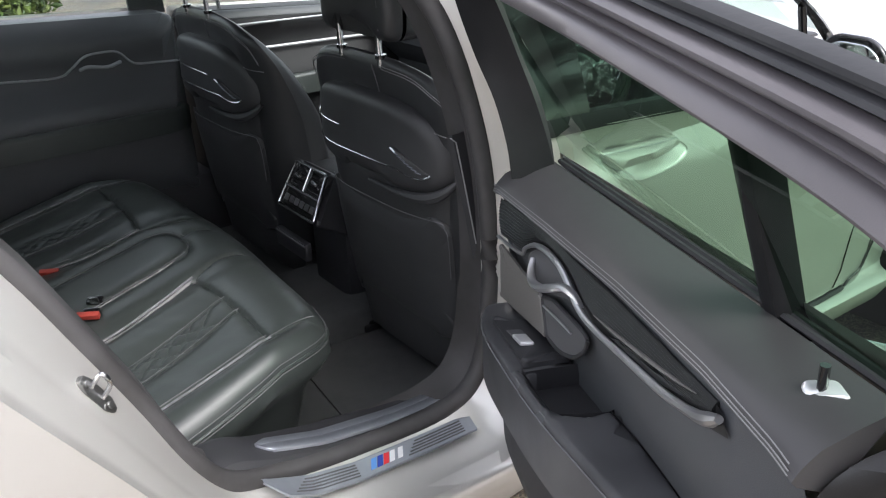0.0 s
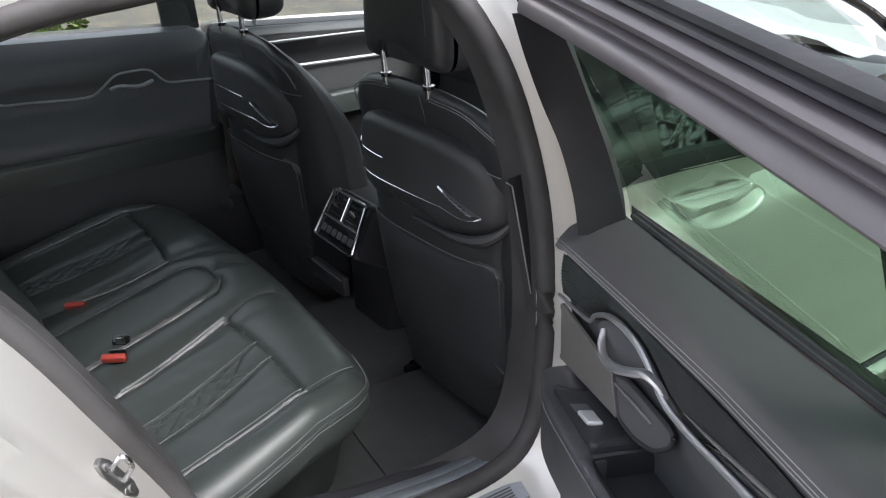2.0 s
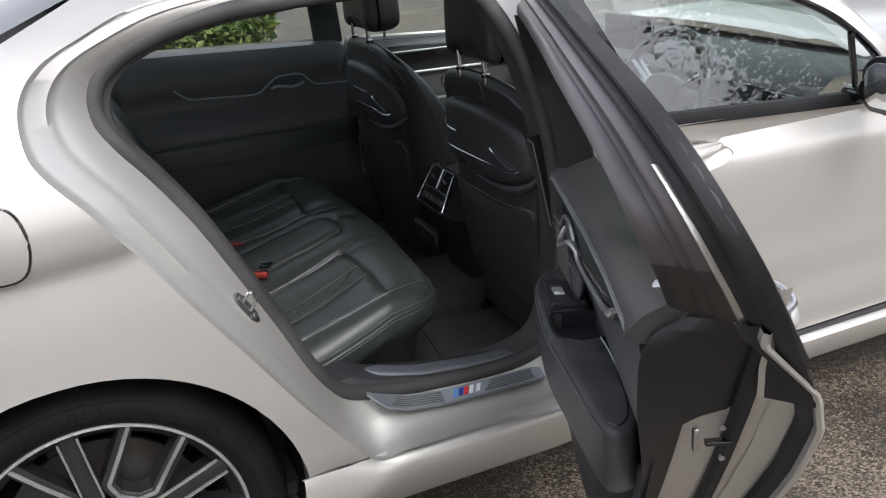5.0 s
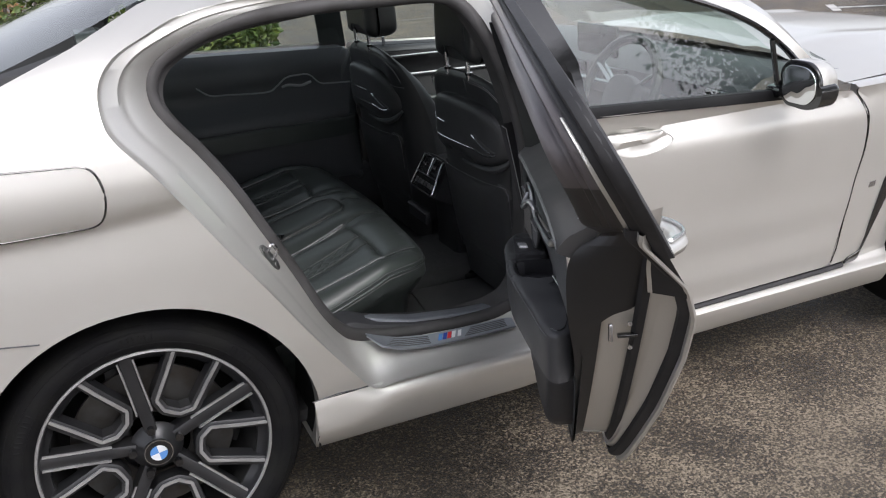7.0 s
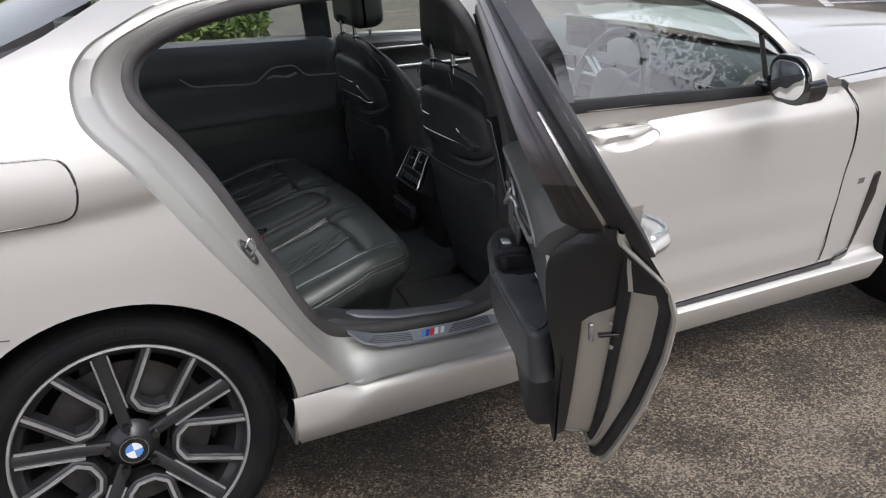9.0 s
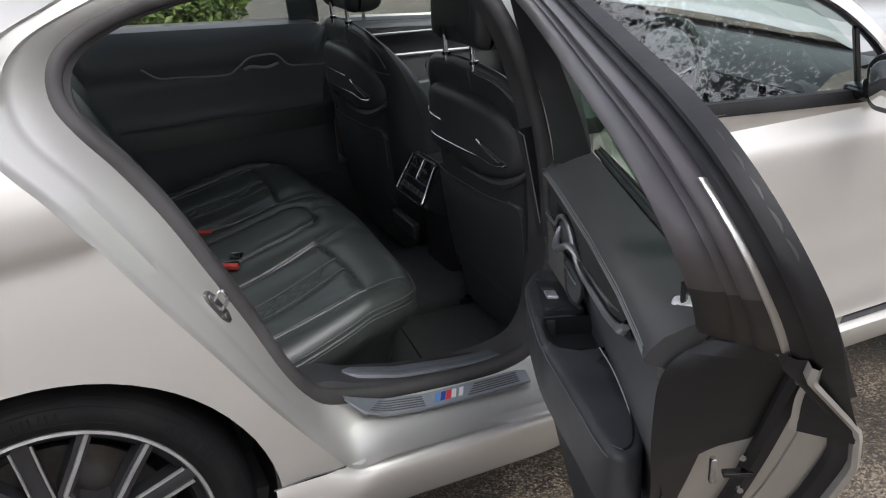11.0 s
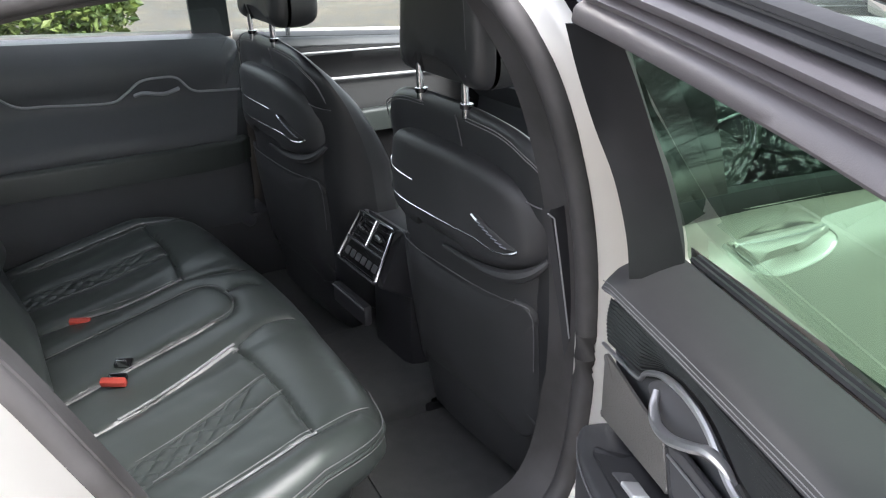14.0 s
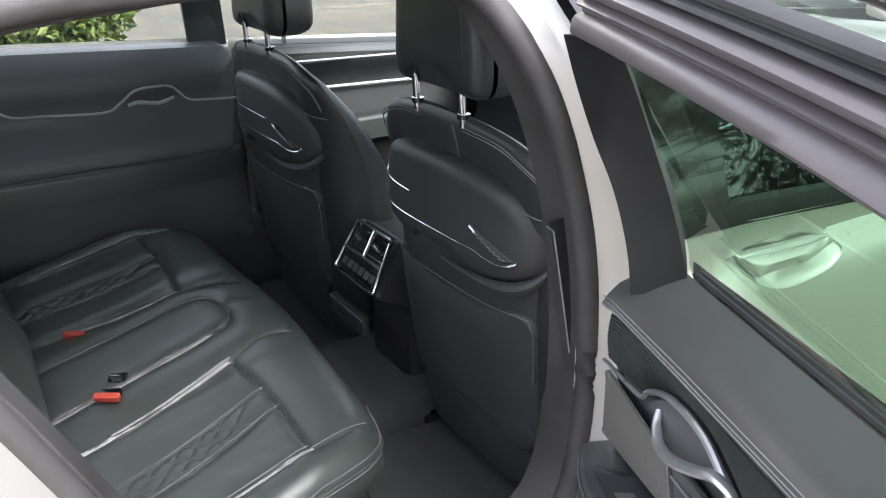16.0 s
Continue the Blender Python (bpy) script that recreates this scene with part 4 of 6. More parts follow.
def door_belt(s):
    return interp(s, [0.0, 0.06, 0.5, 0.8, 1.0], [0.944, 0.948, 0.982, 1.006, 1.022])


skin = [p[:2] for p in spline(DOOR_LOW + [(1.0, 1.04)], 5)] + [(0.02, door_belt(0.02))]
bm = sheet(skin, lambda u, v: (u, skin_at(u, v), v), step=0.04)
rear_door = part("rear_door", bm, PAINT, car, "wide open rear door with black trim and framed green glass")
rear_door.matrix_local = DOOR
edge = [p[:2] for p in spline(DOOR_LOW + [(1.0, 1.04)], 6)]


def rim_rows(line, prof):
    """A band round the door's edge: prof rows of (inset, depth from the skin)."""
    rows = []
    a = np.array([p[:2] for p in line])
    d = np.gradient(a, axis=0)
    nn = np.c_[-d[:, 1], d[:, 0]] / np.linalg.norm(d, axis=1)[:, None]
    for inset, depth in prof:
        rows.append([Vector((p[0] + q[0] * inset, skin_at(p[0], p[1]) - depth, p[1] + q[1] * inset)) for p, q in zip(a, nn)])
    return rows


part("skin_edge", loft(rim_rows(edge, ((0, 0), (-0.003, 0.004), (0.0, 0.009), (0.010, 0.010)))), PAINT, rear_door)
def rim_abs(line, prof):
    """The same band with rows at fixed depths."""
    a = np.array([p[:2] for p in line])
    d = np.gradient(a, axis=0)
    nn = np.c_[-d[:, 1], d[:, 0]] / np.linalg.norm(d, axis=1)[:, None]
    return [[Vector((p[0] + q[0] * inset, depth, p[1] + q[1] * inset)) for p, q in zip(a, nn)] for inset, depth in prof]


part("edge_seal", loft(rim_rows(edge, ((0.008, 0.009), (0.009, 0.019), (0.014, 0.025), (0.024, 0.026), (0.030, 0.020), (0.031, 0.014)))), RUBBER, rear_door, "black rubber seal round the door edge")
returns = rim_rows(edge, ((0.026, 0.017), (0.028, 0.022), (0.033, 0.030)))
returns += [[p.lerp(q, f) for p, q in zip(returns[2], rim_abs(edge, ((0.052, 0.134),))[0])] for f in (0.3, 0.45, 0.55, 0.8, 1.0)]
for k, o in ((4, -0.003), (5, 0.003)):
    returns[k] = [p + Vector((0, o, 0)) for p in returns[k]]
part("door_return", loft(returns), PAINT, rear_door, "white stepped return of the door edge")
inner = [p for p in edge if p[1] < 1.0]
part("inner_seal", loft(rim_abs(inner, ((0.050, 0.140), (0.041, 0.136), (0.041, 0.124), (0.050, 0.119), (0.060, 0.122), (0.064, 0.130)))), RUBBER, rear_door)
rear = [p for p in edge if p[0] > 0.47]
low = [p for p in rear if p[1] < 0.826]
part("shut_face", loft(rim_abs(low, ((0.056, 0.130), (0.060, 0.122), (0.062, 0.104), (0.064, 0.080), (0.068, 0.069), (0.080, 0.066)))), PAINT, rear_door, "white inner face of the door edge")
# latch in the shut face
la = Vector((0.803, 0.110, 0.790))
part("latch", box((0.012, 0.034, 0.006), la + Vector((0.004, 0.002, 0)), 0.002), GLOSS, rear_door, "black latch slot")
part("latch_plate", box((0.010, 0.008, 0.034), la + Vector((0.004, -0.026, 0.006)), 0.003), CHROME, rear_door)
for z in (-0.022, 0.022):
    part("screw", tube([la + Vector((0.004, 0.006, z)), la + Vector((0.0085, 0.006, z))], 0.004), CHROME, rear_door)

# frame round the glass
glass_line = [p[:2] for p in spline(GLASS_TOP, 7)]


def toward(line, k):
    """A line in the door's plane moved inwards by k."""
    a = np.array(line)
    d = np.gradient(a, axis=0)
    nn = np.c_[-d[:, 1], d[:, 0]] / np.linalg.norm(d, axis=1)[:, None]
    return [tuple(p + q * k) for p, q in zip(a, nn)]


def resample(line, n):
    """n points evenly along a line."""
    a = np.array([p[:] for p in line], float)
    run = np.r_[0, np.cumsum(np.linalg.norm(np.diff(a, axis=0), axis=1))]
    return [Vector([np.interp(t, run, a[:, k]) for k in range(3)]) for t in np.linspace(0, run[-1], n)]


def sight_d(z):
    """Depth of the frame's inner edge."""
    return interp(z, [0.965, 1.03, 1.09, 1.155, 1.21], [0.062, 0.024, 0.0, -0.03, -0.05])


def pane_d(z):
    """The lean of the glass."""
    return 0.098 - 0.41 * (z - 0.98)


# the frame's mouldings run down into the end of the lining
FALL = [(0.842, 0.066, 0.985), (0.838, 0.048, 0.975), (0.834, 0.024, 0.955), (0.828, 0.012, 0.92), (0.806, 0.014, 0.83), (0.752, 0.030, 0.72), (0.672, 0.040, 0.58), (0.58, 0.045, 0.44), (0.53, 0.048, 0.405), (0.47, 0.05, 0.40)]
near_top = [Vector((a, sight_d(z), z)) for a, z in glass_line[::-1]]
LOW_EDGE = [(0.47, 0.365), (0.50, 0.365), (0.575, 0.385), (0.69, 0.53), (0.79, 0.68), (0.87, 0.815), (0.93, 0.926), (0.985, 1.01)]
edge_3d = [Vector((a, skin_d(z) - 0.010, z)) for a, z in (p[:2] for p in spline(LOW_EDGE + DOOR_TOP, 8))][::-1]
turn_k = max(range(len(near_top)), key=lambda i: near_top[i].x)
turn_o = max(range(len(edge_3d)), key=lambda i: edge_3d[i].x)
foot_o = min(range(turn_o, len(edge_3d)), key=lambda i: abs(edge_3d[i].z - 0.90))
fall_line = spline(FALL, 5)
inner_edge = resample(near_top[:turn_k + 1], 44) + resample(near_top[turn_k:] + fall_line[:17], 24)[1:]
outer_edge = resample(edge_3d[:turn_o + 1], 44) + resample(edge_3d[turn_o:foot_o + 1], 24)[1:]
fade = [1.0] * 46 + [1 - k / 20 for k in range(21)]


def moulding(rows, first=0):
    """Rows (share of the way from glass to edge, height over the plain face)."""
    return loft([[p.lerp(q, f) + Vector((0, h * w, 0)) for p, q, w in zip(inner_edge[first:], outer_edge[first:], fade[first:])] for f, h in rows])


rim_low = [Vector((a, interp(z, [0.826, 0.836, 1.0], [0.070, 0.124, 0.126]), z)) for a, z in toward([p[:2] for p in spline(LOW_EDGE, 8)], 0.060)][::-1]
roll_edge = [p.lerp(q, 0.70) for p, q in zip(inner_edge, outer_edge)][:54]
low_start = min(range(len(rim_low)), key=lambda i: (rim_low[i] - roll_edge[-1]).length)
roll_edge += resample([roll_edge[-1]] + rim_low[low_start + 3:], 60)[1:]
sight_edge = inner_edge[:54] + resample([inner_edge[53]] + [p for p in fall_line if p.z < inner_edge[53].z - 0.004], 60)[1:]
calm = [1.0] * 46 + [1 - k / 16 for k in range(16)]
calm += [0.0] * (len(sight_edge) - len(calm))


def face_rows(rows, a, b):
    """Columns a to b of the face between glass and roll, with its mouldings."""
    return loft([[sight_edge[k].lerp(roll_edge[k], f / 0.70) + Vector((0, h * calm[k] - (1 - calm[k]) * 0.010 * math.sin(math.pi * min(1.0, max(0.0, f / 0.70))), 0)) for k in range(a, b)] for f, h in rows])


FACE_ROWS = ((-0.02, 0.035), (-0.005, 0.004), (0.02, -0.002), (0.06, -0.004), (0.20, -0.004), (0.25, -0.001), (0.29, 0.006), (0.33, 0.005), (0.36, -0.002), (0.39, -0.004), (0.42, -0.001), (0.455, 0.006), (0.475, 0.001), (0.51, -0.005), (0.55, -0.008), (0.60, -0.009), (0.65, -0.006), (0.69, 0.001), (0.70, 0.006))
part("inner_frame", face_rows(FACE_ROWS, 0, 47), PLUM, rear_door, "matt anthracite inner window frame")
# same frame below the bend; its shade is in the colour
part("frame_foot", face_rows(FACE_ROWS, 46, 62), SHADED_FRAME, rear_door, "lower end of the window frame, its shade put into the colour")
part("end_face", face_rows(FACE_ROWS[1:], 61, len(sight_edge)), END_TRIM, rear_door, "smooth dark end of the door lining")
part("frame_band", moulding(((0.692, 0.010), (0.698, -0.006), (0.724, -0.007), (0.732, 0.010)), 40), PAINT, rear_door)
part("frame_seal", moulding(((0.73, 0.010), (0.735, -0.001), (0.77, -0.005), (0.82, -0.004), (0.85, 0.003), (0.88, 0.003), (0.91, -0.003), (0.97, -0.004), (1.0, 0.002), (1.01, 0.014))), RUBBER, rear_door, "black rubber frame seal")
skin_top = [(p.x, p.z) for p in edge_3d if p.z > 0.985]
part("frame_band", loft([[Vector((a, skin_d(z) + o, z)) for a, z in toward(skin_top, -k)] for k, o in ((0.0, -0.004), (0.001, 0.004), (0.006, 0.006), (0.05, 0.010), (0.06, 0.004))]), HARD_TRIM, rear_door, "black outer frame")
COVER_NEAR = spline([(0.058, 0.010, 0.925), (0.052, 0.004, 0.98), (0.036, -0.010, 1.045), (0.008, -0.028, 1.10), (-0.010, -0.046, 1.16), (-0.028, -0.058, 1.213)], 4)
COVER_FAR = spline([(0.062, 0.080, 0.925), (0.062, 0.066, 0.98), (0.064, 0.045, 1.045), (0.064, 0.024, 1.10), (0.058, 0.002, 1.16), (0.048, -0.020, 1.215)], 4)
bm = loft([[a.lerp(b, f) + Vector((0, -0.004 * math.sin(3.14 * f), 0)) for f in (0, 0.3, 0.7, 1.0)] for a, b in zip(COVER_NEAR, COVER_FAR)])
part("front_cover", bm, BLACK_COVER, rear_door, "black cover at the front of the frame")
bm = loft([[p + Vector((0, d, 0)) for p in COVER_NEAR] for d in (0.0, 0.07)])
part("cover_edge", bm, RUBBER, rear_door)
gl = [(s, door_belt(s) - 0.01) for s in np.linspace(0.06, 0.885, 14)] + [p[:2] for p in glass_line[4:-8]] + [(-0.075, 1.19), (-0.068, 1.13), (-0.060, 1.0), (-0.058, 0.88), (0.055, 0.88)]
pane = part("window_glass", sheet(gl, lambda u, v: (u, pane_d(v), v), step=0.06), GREEN_GLASS, rear_door, "green-tinted door glass")
pane.visible_shadow = False
bm = loft([[Vector((s + o * w, 0.377 - 0.285 * z + d, z)) for s, z, w in ((0.642, 0.97, 1.25), (0.641, 1.0, 1.0), (0.638, 1.10, 1.12), (0.636, 1.21, 1.3))] for o, d in ((-0.026, 0.012), (-0.025, -0.002), (-0.016, -0.010), (0.002, -0.016), (0.018, -0.014), (0.026, -0.002), (0.027, 0.012))])
part("window_post", bm, BLACK_COVER, rear_door, "black post between main and quarter glass")
for k, (o, h) in enumerate(((0.0, 0.004), (0.007, 0.002))):
    bm = tube([Vector((s, 0.093 - o, door_belt(s) + h - 0.004)) for s in np.linspace(0.06, 0.88, 20)], 0.0038, False, 6)
    part("belt_seal", bm, RUBBER, rear_door)


# trim: the padded top, the lower card, armrest, handle
STRIP_D = lambda u: interp(u, [0.0, 0.40, 0.70], [0.003, -0.001, 0.003])


def stitch_z(s):
    return interp(s, [0.0, 0.03, 0.25, 0.5, 0.69, 0.80, 0.85, 0.9], [0.882, 0.890, 0.918, 0.946, 0.958, 0.955, 0.946, 0.93])


ss = np.linspace(0.0, 0.828, 30)
prof = ((0.0, 0.0), (0.10, -0.005), (0.3, 0.002), (0.55, 0.016), (0.8, 0.046), (0.93, 0.066), (1.0, 0.080))
rows = [[Vector((s, 0.0 + d, stitch_z(s) + (door_belt(s) - stitch_z(s) - 0.004) * f)) for s in ss] for f, d in prof]
rows = [[Vector((s, 0.03, stitch_z(s) - 0.012)) for s in ss]] + rows
bm = loft(rows)
bm.verts.ensure_lookup_table()
for col in (0, len(ss) - 1):
    bm.faces.new([bm.verts[r * len(ss) + col] for r in range(len(rows))])
part("trim_top", bm, TOP_LEATHER, rear_door, "padded black leather top roll with twin stitching")
for o in (0.006, 0.0105, 0.017):
    part("stitching", tube([Vector((s, -0.0045, stitch_z(s) + o)) for s in np.linspace(0.005, 0.822, 60)], 0.0007, False, 4), PALE_STITCH, rear_door)
card = [(0.0, 0.885)] + [(s, stitch_z(s) - 0.008) for s in np.linspace(0.03, 0.82, 16)] + [(0.828, 0.93), (0.806, 0.83), (0.752, 0.72), (0.672, 0.58), (0.58, 0.44), (0.53, 0.405), (0.04, 0.40), (0.0, 0.5)]
part("door_card", sheet(card, lambda u, v: (u, interp(v, [0.4, 0.6, 0.72, 0.80, 0.84], [0.05, 0.045, 0.045, 0.02, 0.012]), v), step=0.04), SOFT_TRIM, rear_door, "black grained door card")
# wood-look pleated insert between stitching and the bright line
SILVER = [(0.0, 0.808), (0.075, 0.822), (0.137, 0.836), (0.155, 0.853), (0.200, 0.877), (0.247, 0.890), (0.289, 0.894), (0.316, 0.892), (0.343, 0.884), (0.380, 0.869), (0.435, 0.869), (0.52, 0.880), (0.605, 0.892), (0.665, 0.907), (0.694, 0.919), (0.711, 0.930)]
sl = [p[:2] for p in spline(SILVER, 5)]
PLEAT = mat("dark_ribbed_wood", (0.007, 0.007, 0.008), 0.45, 0, 0, [("noise", 160, 0.15, 0.001)], (30, (0.016, 0.016, 0.016), 0.4, 0.7))
for k in range(11):
    f = (k + 0.5) / 11
    line = []
    for s in np.linspace(0.0, 0.72, 30):
        lo, hi = interp(s, [p[0] for p in SILVER], [p[1] for p in SILVER]) + 0.004, stitch_z(s) - 0.012 - 0.012 * min(1.0, max(0.0, (s - 0.2) / 0.5))
        if hi - lo > 0.003:
            line.append(Vector((s, 0.011 - 0.003 * math.sin(math.pi * f), lo + (hi - lo) * f)))
    bm = tube(line, 0.0036, False, 5)
    part("pleat", bm, PLEAT, rear_door, "dark ribbed insert")
part("bright_strip", tube([Vector((s, STRIP_D(s), z)) for s, z in sl], lambda t: interp(t, [0.0, 0.15, 0.3, 0.5, 0.7, 0.85, 0.94, 1.0], [0.003, 0.003, 0.0046, 0.0046, 0.0042, 0.0052, 0.0085, 0.0045]), False, 8, 0.9), SATIN_CHROME, rear_door, "satin chrome trim line")
blade = [p[:2] for p in spline([(0.440, 0.864), (0.50, 0.872), (0.58, 0.888), (0.64, 0.906), (0.672, 0.918), (0.65, 0.920), (0.58, 0.908), (0.50, 0.888)], 4, True)]
part("blade_edge", tube(spline([(0.42, 0.003, 0.880), (0.49, 0.002, 0.893), (0.57, 0.002, 0.908), (0.63, 0.002, 0.921), (0.668, 0.004, 0.929)], 5), lambda t: 0.0008 + 0.0022 * math.sin(math.pi * t), False, 6, 0.7), SPEAKER, rear_door, "pale streaked edge of the insert")
part("insert_blade", pad(blade[::-1], lambda u, v, h: (u, STRIP_D(u) + 0.010 - h, v), 0.006, 0.003, 0.02), GLOSS, rear_door, "glossy dark blade under the ribs")
bowl = [p[:2] for p in spline([(0.160, 0.842), (0.200, 0.870), (0.25, 0.885), (0.30, 0.889), (0.34, 0.880), (0.374, 0.866), (0.335, 0.857), (0.27, 0.834), (0.22, 0.824), (0.18, 0.826)], 5, True)]
part("handle_bowl", pad(bowl, lambda u, v, h: (u, 0.008 - h, v), 0.004, 0.002, 0.03), DARK_GREY, rear_door, "grey bowl behind the release handle")
part("pull_handle", tube(spline([(0.190, 0.002, 0.852), (0.205, -0.006, 0.841), (0.232, -0.012, 0.837), (0.272, -0.014, 0.847), (0.318, -0.013, 0.869), (0.345, -0.008, 0.882), (0.366, -0.001, 0.879), (0.378, 0.004, 0.868)], 6), lambda t: 0.0040 + 0.0034 * math.sin(math.pi * t), False, 8, 0.8), SATIN_CHROME, rear_door, "satin chrome release handle")
# speaker grille and pocket bezel
part("speaker_grille", pad(round_poly([(0.0, 0.795), (0.215, 0.803), (0.238, 0.748), (0.0, 0.698)], 0.008), lambda u, v, h: (u, 0.010 - h, v), 0.006, 0.002, 0.03), SPEAKER, rear_door, "perforated grey speaker grille")
bez = round_poly([(0.222, 0.806), (0.268, 0.824), (0.373, 0.836), (0.399, 0.836), (0.390, 0.814), (0.351, 0.780), (0.293, 0.758), (0.244, 0.754)], [0.006, 0.01, 0.01, 0.012, 0.015, 0.02, 0.02, 0.01])
part("pocket_bezel", tube([Vector((s, 0.006, z)) for s, z in bez], 0.0030, True, 8), HARD_TRIM, rear_door)
part("pocket_rim", tube([Vector((0.231, 0.004, 0.797)), Vector((0.285, 0.003, 0.807)), Vector((0.344, 0.004, 0.814))], 0.0018, False, 6), SATIN_CHROME, rear_door, "thin chrome line on the pocket lid")
part("pocket_plate", sheet(bez, lambda u, v: (u, 0.006, v), step=0.04), DARK_GREY, rear_door)
# armrest, standing out towards the cabin
arm_top = [p[:2] for p in spline([(-0.005, 0.04), (-0.005, -0.015), (0.036, -0.035), (0.10, -0.050), (0.20, -0.056), (0.38, -0.056), (0.50, -0.042), (0.60, -0.028), (0.66, -0.020), (0.705, -0.008), (0.712, 0.012), (0.69, 0.035), (0.60, 0.05)], 5)]


def arm_z(s):
    return interp(s, [-0.02, 0.1, 0.25, 0.4, 0.65, 0.75], [0.682, 0.700, 0.720, 0.738, 0.750, 0.752])


arm_line = arm_top + [(0.50, 0.046), (0.43, 0.044), (0.412, 0.030), (0.404, -0.024), (0.39, -0.034), (0.30, -0.038), (0.272, -0.036), (0.268, 0.0), (0.268, 0.04)]
part("armrest", pad(arm_line, lambda u, v, h: (u, v, arm_z(u) - 0.10 + h), 0.10, 0.010, 0.016), ARM_LEATHER, rear_door, "padded leather armrest")
cup = [p[:2] for p in round_poly([(0.270, -0.037), (0.398, -0.037), (0.414, 0.034), (0.400, 0.048), (0.270, 0.048)], [0.006, 0.015, 0.02, 0.02, 0.006])]
bm = loft([[Vector((x, y, arm_z(x) - o)) for x, y in cup] for o in (0.004, 0.02, 0.04)], closed=True)
sheet(cup, lambda u, v: (u, v, arm_z(u) - 0.038), step=0.03, bm=bm)
part("grip_cup", bm, HARD_TRIM, rear_door, "black grip recess in the armrest")
panel = round_poly([(0.075, -0.030), (0.262, -0.036), (0.266, 0.034), (0.12, 0.034)], [0.012, 0.010, 0.008, 0.012])
switches = part("switch_panel", pad(panel, lambda u, v, h: (u, v, arm_z(u) - 0.002 + h), 0.014, 0.006, 0.02), HARD_TRIM, rear_door, "raised black switch panel")
part("window_switch", pad(round_poly([(0.176, -0.026), (0.212, -0.024), (0.218, -0.004), (0.182, -0.006)], 0.003), lambda u, v, h: (u, v, arm_z(u) + 0.011 + h), 0.006, 0.003, 0.02), BUTTON, switches, "bright window switch")
part("switch_hollow", pad(round_poly([(0.150, -0.028), (0.178, -0.026), (0.184, -0.005), (0.156, -0.006)], 0.003), lambda u, v, h: (u, v, arm_z(u) + 0.0115 + h), 0.0015, 0.001, 0.02), DARK_GREY, switches)
for o in (0.0, 0.006):
    part("arm_stitching", tube([Vector((s, d - 0.001 + o, arm_z(s) - 0.010 + o * 0.9)) for s, d in arm_top[8:-16]], 0.0011, False, 4), STITCH, rear_door)
part("arm_seam", tube([Vector((s, d, arm_z(s) + 0.001)) for s, d in (p[:2] for p in spline([(0.42, 0.03), (0.50, 0.036), (0.62, 0.034), (0.68, 0.024), (0.70, 0.008), (0.69, -0.004)], 5))], 0.0014, False, 4), GLOSS, rear_door)
# pocket below the armrest
pk = [p[:2] for p in spline([(0.02, 0.50), (0.10, 0.56), (0.30, 0.58), (0.50, 0.60), (0.60, 0.62), (0.60, 0.55), (0.52, 0.44), (0.30, 0.405), (0.06, 0.41)], 5, True)]
part("door_pocket", pad(pk, lambda u, v, h: (u, 0.055 - h, v), 0.06, 0.03, 0.03), HARD_TRIM, rear_door, "black door pocket")
# locking pin on the top roll
part("insert_back", sheet([(0.0, 0.81), (0.14, 0.838), (0.22, 0.88), (0.33, 0.882), (0.43, 0.857), (0.62, 0.882), (0.72, 0.915), (0.70, 0.934), (0.58, 0.934), (0.42, 0.924), (0.25, 0.906), (0.0, 0.874)], lambda u, v: (u, 0.0085, v), step=0.03), PLEAT, rear_door)
part("pin_escutcheon", pad(round_poly([(0.757, 0.043), (0.770, 0.036), (0.799, 0.059), (0.774, 0.063)], 0.006), lambda u, v, h: (u, v, interp(v, [0.036, 0.046, 0.066], [0.984, 0.990, 0.997]) - 0.001 + h), 0.005, 0.003, 0.02), BUTTON, rear_door, "pale plastic pin surround")
part("lock_pin", tube([Vector((0.774, 0.050, 0.985)), Vector((0.774, 0.050, 1.014))], 0.0044, False, 10), GLOSS, rear_door, "black lock pin")
hz = 0.945
bm = tube(spline([(0.60, 0.160, hz - 0.03), (0.67, 0.200, hz - 0.025), (0.74, 0.206, hz - 0.02), (0.81, 0.170, hz - 0.01)], 5), lambda t: 0.016 + 0.005 * math.sin(3.14 * t), False, 10, 0.8)
oh = part("outer_handle", bm, PAINT, rear_door, "white outer pull handle")
part("handle_strip", tube(spline([(0.61, 0.170, hz - 0.014), (0.67, 0.213, hz - 0.008), (0.74, 0.219, hz - 0.003), (0.80, 0.183, hz + 0.006)], 5), 0.004, False, 6), CHROME, oh)


# ---------------- cabin ----------------
part("cabin_floor", box((2.0, 1.5, 0.04), (1.2, 0.95, 0.235), 0.01), CARPET, car, "black carpet floor")
part("tunnel", box((1.7, 0.40, 0.08), (1.58, 0.95, 0.27), 0.036, seg=4), CARPET, car)
mat_line = round_poly([(0.88, 0.31), (1.18, 0.30), (1.28, 0.40), (1.26, 0.72), (0.93, 0.80)], 0.05)
fm = bm_object("floor_mat", pad(mat_line, lambda u, v, h: (u, v, 0.2545 + h), 0.012, 0.005, 0.05), CARPET)
tagged(fm, "black velour mat on the rear floor", "floor mat")

